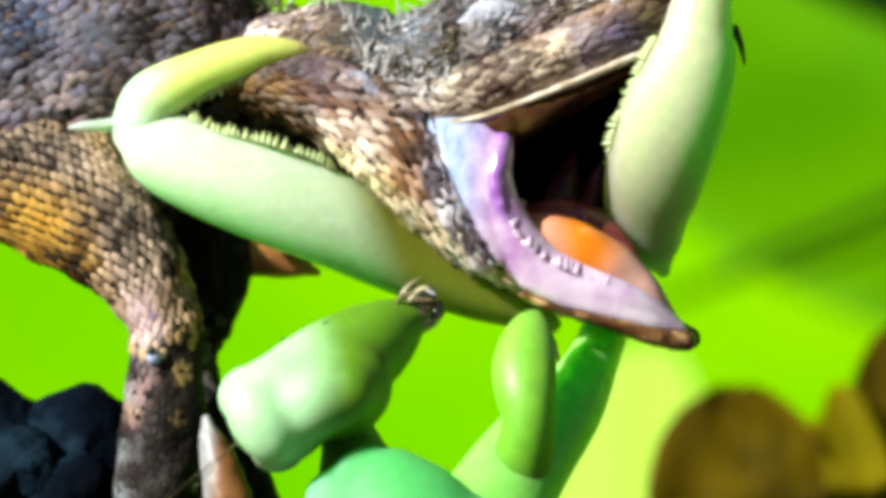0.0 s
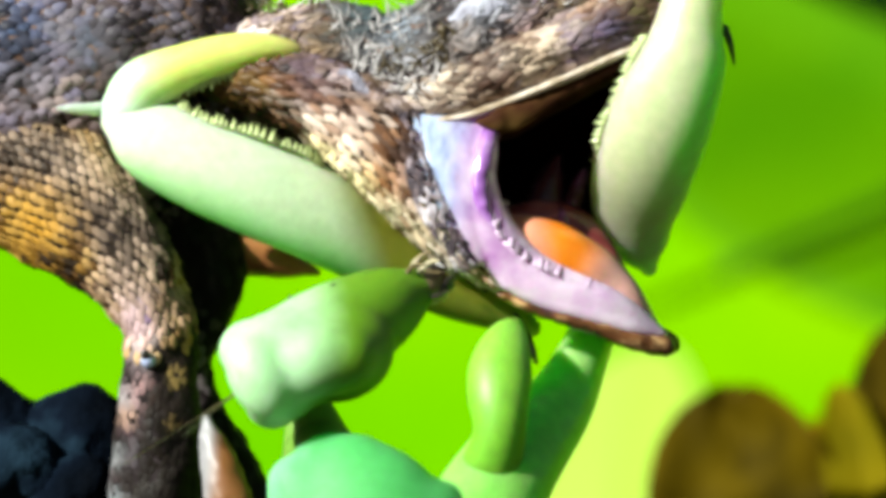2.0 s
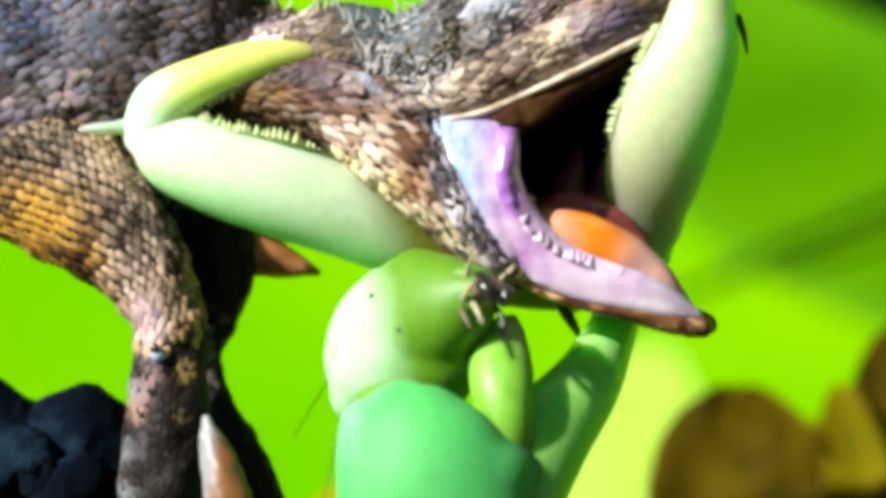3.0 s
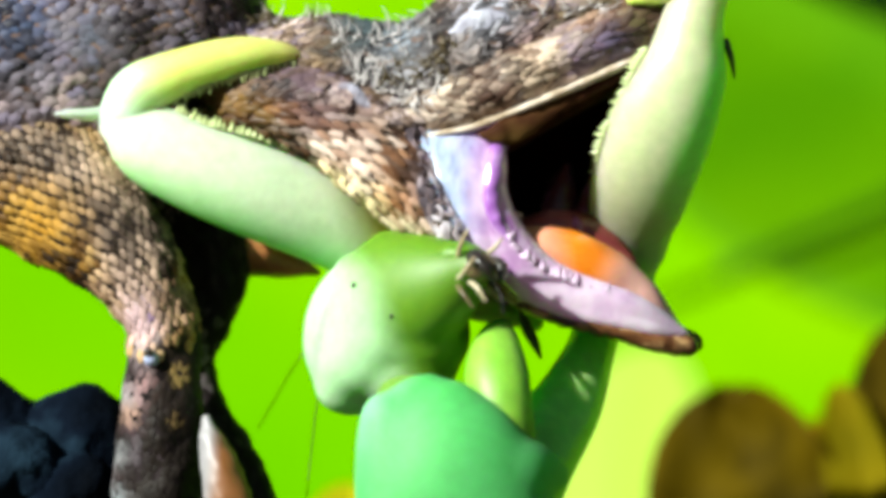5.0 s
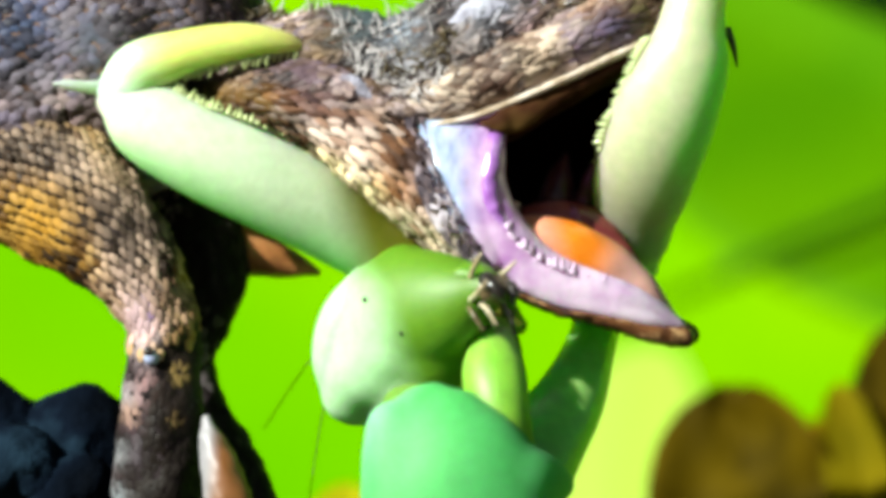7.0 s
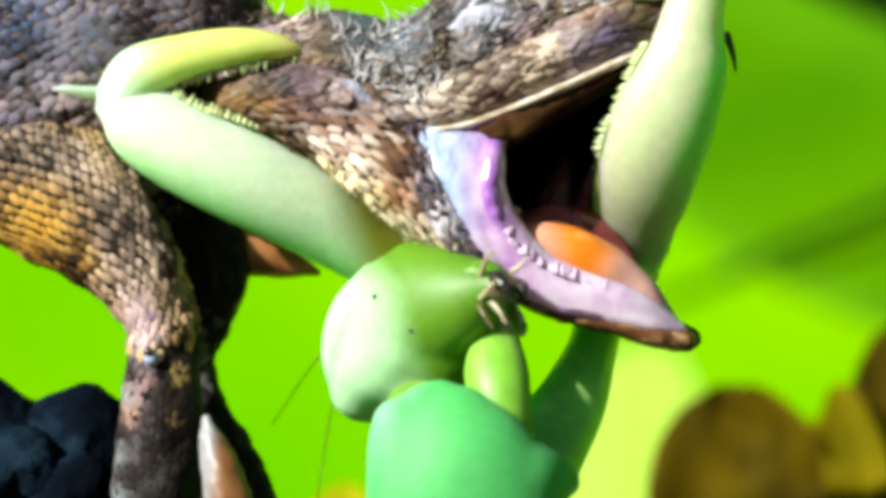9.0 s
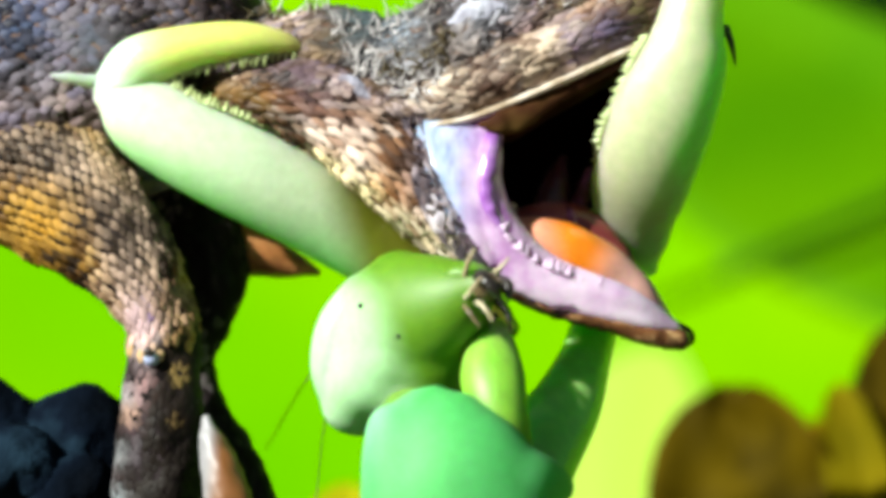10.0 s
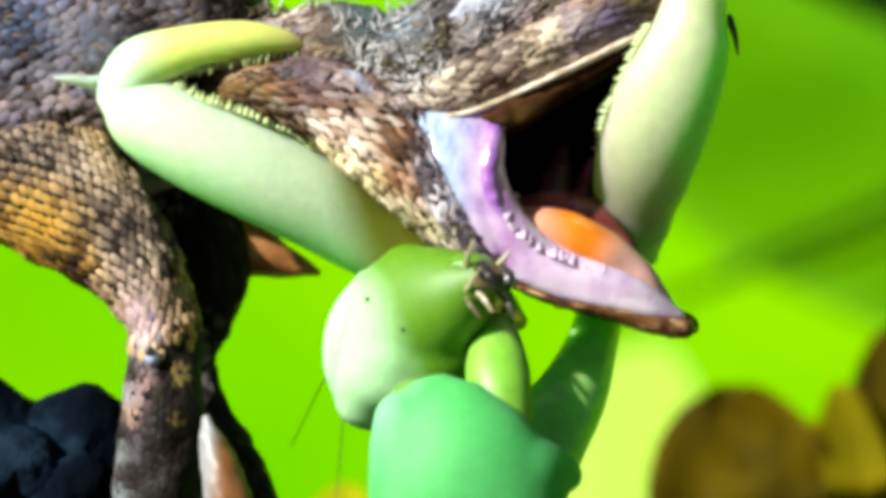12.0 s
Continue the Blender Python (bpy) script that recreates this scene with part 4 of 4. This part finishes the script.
# ---- the mantis ----
def mantis():
    base = P(840, 1040, -120)
    ob = thing("mantis", base, "pale green mantis gripping and biting the lizard", "mantis")
    thorn = cone_mesh("spine", 21, 8, 0.12)
    thorn.materials.append(SPINE)

    elbow = P(205, 165, -60)
    femur = loft("femur", ((220, 172, -60, 52, 50), (262, 213, -65, 74, 56), (340, 260, -65, 81, 58), (440, 308, -50, 85, 58), (550, 362, -15, 83, 56), (660, 430, 35, 72, 52),
                           (780, 500, 85, 56, 48), (872, 544, 112, 40, 38), (916, 576, 112, 18, 20)), FEMUR, ob, "pale green raptorial femur", pivot=elbow, n=32, steps=8)
    row_of("spine", thorn, femur, ((308, 160, -84), (350, 186, -86), (400, 202, -88), (460, 224, -82), (520, 250, -64), (560, 280, -44)), 28, 68, 14, (0.7, 1.15))
    spot = loft("joint_mark", ((890, 552, 60, 4, 8), (901, 584, 62, 11, 10), (914, 614, 66, 9, 9), (923, 640, 70, 3, 6)), BLACK, femur, "black mark at the joint", n=10)
    tibia = loft("tibia", ((222, 165, -60, 52, 50), (252, 121, -72, 50, 44), (330, 92, -80, 40, 36), (400, 78, -78, 36, 31), (452, 73, -73, 30, 26), (505, 76, -62, 19, 18), (540, 84, -52, 7, 8)),
                 TIBIA, ob, "yellow-green tibia folded over the lizard's neck", pivot=elbow, n=28, steps=8)
    loft("knee", ((214, 166, -60, 47, 46), (240, 160, -62, 46, 46), (268, 152, -64, 26, 34)), TIBIA, tibia, "swollen pale knee", n=20)
    row_of("spine", thorn, tibia, ((292, 132, -84), (340, 126, -86), (400, 110, -84), (455, 100, -78), (530, 92, -58)), 24, -102, 12, (0.7, 1.1), 5)
    part("spur", loft_bm(rings(((185, 156, -62, 14, 13), (150, 154, -82, 11, 11), (122, 150, -92, 9, 9), (98, 148, -100, 4, 4)), n=10)), TIBIA, tibia, "pale mint elbow spur")
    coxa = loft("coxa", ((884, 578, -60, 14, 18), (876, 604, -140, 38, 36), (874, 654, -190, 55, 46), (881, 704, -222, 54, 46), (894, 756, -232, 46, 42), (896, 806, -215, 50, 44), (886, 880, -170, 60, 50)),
                NEAR_COXA, ob, "coxa in a green darkened against the sun", pivot=P(898, 590, -80), n=24, steps=8)

    elbow2 = P(1302, 89, -80)
    femur2 = loft("femur", ((1262, -60, -70, 40, 42), (1234, 0, -90, 52, 48), (1222, 60, -92, 63, 54), (1211, 115, -92, 79, 58), (1176, 205, -70, 92, 60), (1143, 300, -10, 90, 58),
                            (1128, 375, 50, 78, 52), (1138, 440, 95, 48, 40), (1150, 476, 115, 16, 20)), FEMUR_PALE, ob, "pale cream-green femur across the snout", pivot=elbow2, n=32, steps=8)
    row_of("spine", thorn, femur2, ((1152, 66, -100), (1126, 112, -100), (1100, 172, -84), (1072, 232, -56), (1062, 290, -20)), 26, 168, 14, (0.6, 1.0), 6)
    part("spur", loft_bm(rings(((1288, 55, -80, 8, 8), (1298, 85, -80, 6, 6), (1304, 118, -80, 2, 2)), n=10)), BLACK, femur2, "black outer spur")
    tibia2 = loft("tibia", ((1275, -70, -85, 30, 32), (1215, -48, -95, 28, 28), (1160, -30, -95, 20, 22), (1120, -18, -90, 8, 8)), TIBIA_FAR, ob,
                  "yellow-green tibia", pivot=elbow2, n=24, steps=6)
    coxa2 = loft("coxa", ((1078, 520, 135, 30, 34), (1058, 566, 112, 42, 46), (1042, 622, 50, 46, 50), (1005, 712, -60, 64, 58), (940, 812, -150, 84, 66), (870, 950, -220, 100, 80)),
                 COXA, ob, "green coxa hanging below the jaw", pivot=P(1050, 600, 100), n=28, steps=8)
    thorax = merged("prothorax", (((700, 762, -235, 54, 56), (702, 820, -245, 62, 70), (716, 920, -245, 76, 90), (740, 1040, -230, 80, 100)), ((742, 756, -225, 92, 66), (768, 786, -245, 120, 85), (802, 850, -260, 152, 100), (830, 960, -250, 165, 110), (848, 1060, -220, 150, 115)),
                                  ((780, 900, -240, 125, 80), (850, 866, -264, 104, 76), (915, 856, -262, 80, 68), (956, 852, -236, 54, 52), (984, 856, -200, 32, 38))),
                    THORAX, ob, "smooth blue-green prothorax with a rounded shoulder", P(788, 800, -240), 6.0, 30)
    loft("neck", ((738, 640, -40, 44, 36), (742, 690, -62, 60, 44), (748, 740, -130, 76, 52), (756, 800, -200, 78, 52)), NECK, thorax, "dull olive neck", n=20)

    # the head is drawn in profile, mouth to the right
    at = P(700, 570, -160)
    near_eye = ((640, 500, -190, 30, 34), (608, 562, -208, 44, 46), (592, 630, -210, 48, 48), (594, 690, -198, 44, 42))
    far_eye = ((640, 500, -130, 30, 34), (608, 562, -112, 44, 46), (592, 630, -110, 48, 48), (594, 690, -122, 44, 42))
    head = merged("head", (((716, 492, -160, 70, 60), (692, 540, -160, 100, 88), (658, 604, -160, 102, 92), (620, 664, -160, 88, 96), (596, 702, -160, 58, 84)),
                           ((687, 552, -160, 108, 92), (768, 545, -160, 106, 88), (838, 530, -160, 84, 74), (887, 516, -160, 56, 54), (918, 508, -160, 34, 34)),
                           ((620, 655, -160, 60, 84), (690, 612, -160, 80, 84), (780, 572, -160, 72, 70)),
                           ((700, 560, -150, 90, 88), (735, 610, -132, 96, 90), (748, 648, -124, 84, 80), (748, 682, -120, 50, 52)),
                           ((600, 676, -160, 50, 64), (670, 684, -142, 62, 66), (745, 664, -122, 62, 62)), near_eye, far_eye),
                  MANTIS_HEAD, ob, "smooth green head, its sunlit outer side painted pale", at, 5.0, 60)
    loft("eye", near_eye, EYE_GREEN, head, "large compound eye, its sunlit side painted pale", n=28, steps=6)
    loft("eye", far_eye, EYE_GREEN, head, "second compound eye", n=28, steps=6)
    for q in ((700, 530, -250), (780, 590, -236)):
        bm = bmesh.new()
        bmesh.ops.create_icosphere(bm, subdivisions=2, radius=5 * U)
        bmesh.ops.translate(bm, verts=bm.verts, vec=P(*q))
        part("dark_dot", bm, BLACK, head, "tiny dark spot")
    loft("clypeus", ((846, 500, -160, 14, 44), (880, 486, -160, 24, 44), (914, 490, -160, 16, 30)), EYE_GREEN, head, "pale face plate", n=20)
    loft("labrum", ((906, 512, -160, 34, 36), (934, 510, -160, 26, 28), (954, 512, -160, 12, 14)), BROWN_HORN, head, "brown mouth shield", n=16)
    for y in (-20, 20):
        thread("mandible", ((934, 500 + y * 0.3, -160 + y), (960, 512, -162 + y), (970, 536, -160 + y * 0.4)), (15, 13, 4), BLACK, head, "black mandible")
    for pts, mat in ((((904, 492, -190), (924, 470, -200), (940, 446, -198)), PALE_HORN), (((908, 530, -194), (936, 518, -206), (962, 496, -206)), PALE_HORN),
                     (((900, 540, -192), (922, 556, -200), (940, 582, -194)), BROWN_HORN), (((924, 536, -184), (950, 548, -192), (966, 572, -188)), PALE_HORN),
                     (((904, 492, -130), (926, 478, -124), (948, 462, -124)), PALE_HORN), (((924, 536, -136), (946, 560, -132), (954, 592, -134)), BLACK)):
        thread("palp", pts, (5, 4.5, 2.5), mat, head, "jointed palp")
    for pts in (((610, 560, -160), (520, 600, -150), (440, 650, -145), (320, 770, -140)), ((580, 640, -160), (520, 680, -150), (484, 730, -145), (440, 900, -140))):
        thread("antenna", pts, (1.8, 1.6, 1.3, 1.0), BROWN_HORN, head, "thread-like antenna")
    return ob, femur, tibia, coxa, femur2, tibia2, coxa2, thorax, head


# ---- build ----
ground()
plants()
branch()
LIZARD, L_BODY, L_LEG, L_FAR, L_HEAD, L_JAW = lizard()
MANTIS, M_FEMUR, M_TIBIA, M_COXA, M_FEMUR2, M_TIBIA2, M_COXA2, M_THORAX, M_HEAD = mantis()


# ---- movement: (seconds, shift across, shift down, turn anticlockwise) ----
def sway(ob, rows, gain=1.0):
    at = ob.location.copy()
    walk(ob, [(t, pose(at.x + x * U * gain, at.y, at.z - y * U * gain, 0, -a, 0)) for t, x, y, a in rows])


def motions():
    body = ((0, 4.5, -1, 0), (0.5, 3, 0, 0), (1, 5.5, -2, 0), (1.5, -3, 1.5, 0), (2, -5.5, 5.5, 0), (2.5, -0.5, 3, 0),
            (3, 11.5, -5, 0), (5, 0, 2, 0), (5.5, -1.5, 1, 0), (6, -1.5, 1, 0), (7, 0, 0, 0), (9, 0, 1, 0), (10.5, -0.5, 2, 0), (11.5, -1.5, 2, 0), (12, 2, 0.5, 0))
    for ob in (L_BODY, L_LEG, L_FAR):
        sway(ob, body)
    sway(L_HEAD, ((0, 12.8, -5.8, -2), (0.5, 4.4, 7.9, -3.3), (1, 9.2, 21, -3.4), (1.5, -9, -14.9, -1.3), (2, -4.4, -8.5, -1.5), (2.5, -0.1, -8.1, -2.1),
                  (3, 18.3, -5.3, 1.3), (5, -2.6, 15.3, -1), (5.5, -3.8, 6.5, -0.4), (6, -2.3, 13.8, -1), (6.5, -3.3, 3.5, -0.5), (7, 0, 0, 0),
                  (9, -1.7, 8.8, -0.7), (9.5, -0.3, -2.6, 0.3), (10, -2.8, 0.4, -0.3), (10.5, -2.8, -6.4, 0.5), (11, 0, -0.2, 0.6), (11.5, -4.3, -1.8, 0.5),
                  (12, 2.4, -7.7, 1.1)))
    sway(L_JAW, ((0, 16, -6, -2.0), (0.5, 6, 15, -2.3), (1, 14, 30, -1.9), (1.5, -13, -11, -2.5), (2, -9, -6, -3.6),
                 (2.5, 0, -7, -3.3), (3, 23, -10, 1.2), (5, 2, 19, 0.6), (5.5, -2, 8, -0.1), (6, 0, 17, 1.1), (6.5, -2, 4, 0.2),
                 (7, 0, 0, 0), (9, -1, 11, 0.6), (9.5, -3, -9, -0.9), (10, -5, 2, -0.4), (10.5, -6, -15, -0.8), (11, -2, -5, -1.1),
                 (11.5, -6, -9, -1.3), (12, -1, -16, 0)))
    elbow = ((0, 27, 60), (0.5, 17, 77), (1, 34, 105), (1.5, 2, 41), (2, 7, 35), (2.5, 21, 41), (3, 46, 64), (5, 3, 44), (5.5, 0, 26.5), (6, 2, 31), (6.5, -2, 10.5), (7, 0, 0),
             (9, -2, 9), (9.5, -6, -20), (10, -5, -10), (10.5, -8, -20), (11, -8, -13), (11.5, -11, -14), (12, 0, -8))
    lift = (5, 7, 9.5, 3.7, 2.5, 3.7, 8, 4, 2, 2.8, 0.7, 0, 0.4, -1.6, -1.2, -1.5, -1.4, -1.2, 0)
    fold = (9.5, 10.3, 13.2, 6.3, 4.8, 5.3, 9.2, 5.2, 3.2, 3.2, 1, 0, 0.2, -2.7, -1.9, -3, -2.3, -2.1, -1)
    sway(M_FEMUR, [(*q, a) for q, a in zip(elbow, lift)])
    sway(M_TIBIA, [(*q, a) for q, a in zip(elbow, fold)])
    grip = ((0, 13, -4, 1.4), (0.5, 7, 25, 0.5), (1, 12, 32, -1.1), (1.5, -12, -12, 2.5), (2, -5, -4, 0.4), (2.5, 2, -5, 0.7),
            (3, 18, -23, 0.6), (5, -4, 20, -0.4), (5.5, -7, 8, 0.8), (6, -4, 16, 0.2), (6.5, -5, 3, 0.7), (7, 0, 0, 0),
            (9, -2, 8, 0.5), (9.5, -1, -5, 0.5), (10, -3, -4, 0.3), (10.5, -3, -14, -0.3), (11, -3, -13, -0.2), (11.5, -5, -10, -0.5), (12, 2, -22, -0.3))
    sway(M_FEMUR2, grip)
    sway(M_TIBIA2, grip)
    hang = ((0, 10, 16, 0), (0.5, -3, 33, 0), (1, -10, 40, 0), (1.5, 2, 3, 0), (2, -10, 12, 0), (2.5, 0, 14, 0),
            (3, 38, -24, 0), (5, -1, 11, 0), (5.5, -4, 4, 0), (6, 0, 8, 0), (6.5, -3, 2, 0), (7, 0, 0, 0), (9, 2, 7, 0),
            (9.5, -3, -1, 0), (10, -6, 10, 0), (10.5, -3, -2, 0), (11, -1, 1, 0), (11.5, -6, 1, 0), (12, 5, -11, 0))
    swing = (-6, -10, -15, -5, -5, -9, -5, -2, 0, 0, 0, 0, 0, 0, 0, 0, 0, 0, 0)
    sway(M_COXA2, [(t, x, y, a) for (t, x, y, _), a in zip(hang, swing)])
    sway(M_COXA, ((0, 62, -12, -8), (0.5, 50, 0, -12), (1, 56, 6, -8), (1.5, 34, 0, -13), (2, 24, 4, -12), (2.5, 34, 0, -10), (3, 18, -4, -5), (5, 5, 2, 0),
                  (7, 0, 0, 0), (9, 4, -4, 0), (10, -3, 2, 0), (11, -8, 0, 0), (11.5, -10, 0, 0), (12, 6, -6, 0)))
    sway(M_THORAX, ((0, -100, 105, 9), (0.5, -125, 70, 8), (1, -122, 0, 4), (1.5, -165, 105, 9), (2, -165, 80, 9), (2.5, -150, 50, 7), (3, -45, -6, 2),
                    (5, -10, -15, 0), (5.5, -20, 0, 0), (6, 0, -8, 0), (6.5, -10, 0, 0), (7, 0, 0, 0), (9, 10, -5, 0), (9.5, -3, 5, 0), (10, 0, 5, 0),
                    (10.5, -5, 3, 0), (11, -3, 0, 0), (11.5, -8, 5, 0), (12, 14, -15, 0)))
    # the mantis's head: seconds, place (u, v), depth, upward pitch, swing away, roll
    head = ((0, 553, 681, -150, 34, 0, -88), (0.5, 525, 642, -150, 30, 0, -88), (1, 595, 567, -140, 20, -15, -80), (1.5, 571, 640, -145, 25, 0, -86), (2, 556, 611, -150, 28, 0, -88),
            (2.5, 618, 590, -130, 25, -15, -78), (3, 728, 576, -80, 1, -56, -8), (5, 692, 545, -70, 3.5, -45, 0), (5.5, 679, 558, -70, 2.7, -45, 0), (6, 706, 553, -70, 3, -45, 0),
            (6.5, 692, 565, -70, 3, -45, 0), (7, 710, 570, -70, 0, -45, 0), (9, 727, 565, -70, -0.5, -45, 0), (9.5, 701, 587, -70, 2.4, -45, 0), (10, 704, 581, -70, 4, -45, 0),
            (10.5, 690, 584, -70, 1, -45, 0), (11, 690, 584, -70, 2.7, -45, 0), (11.5, 678, 592, -70, 3.7, -45, 0), (12, 722, 570, -70, 5, -50, 0))
    base = ORIGIN[MANTIS.name]
    walk(M_HEAD, [(t, Matrix.Translation(P(u, v, d) - base) @ pose(0, 0, 0, roll, -up, away)) for t, u, v, d, up, away, roll in head])


motions()
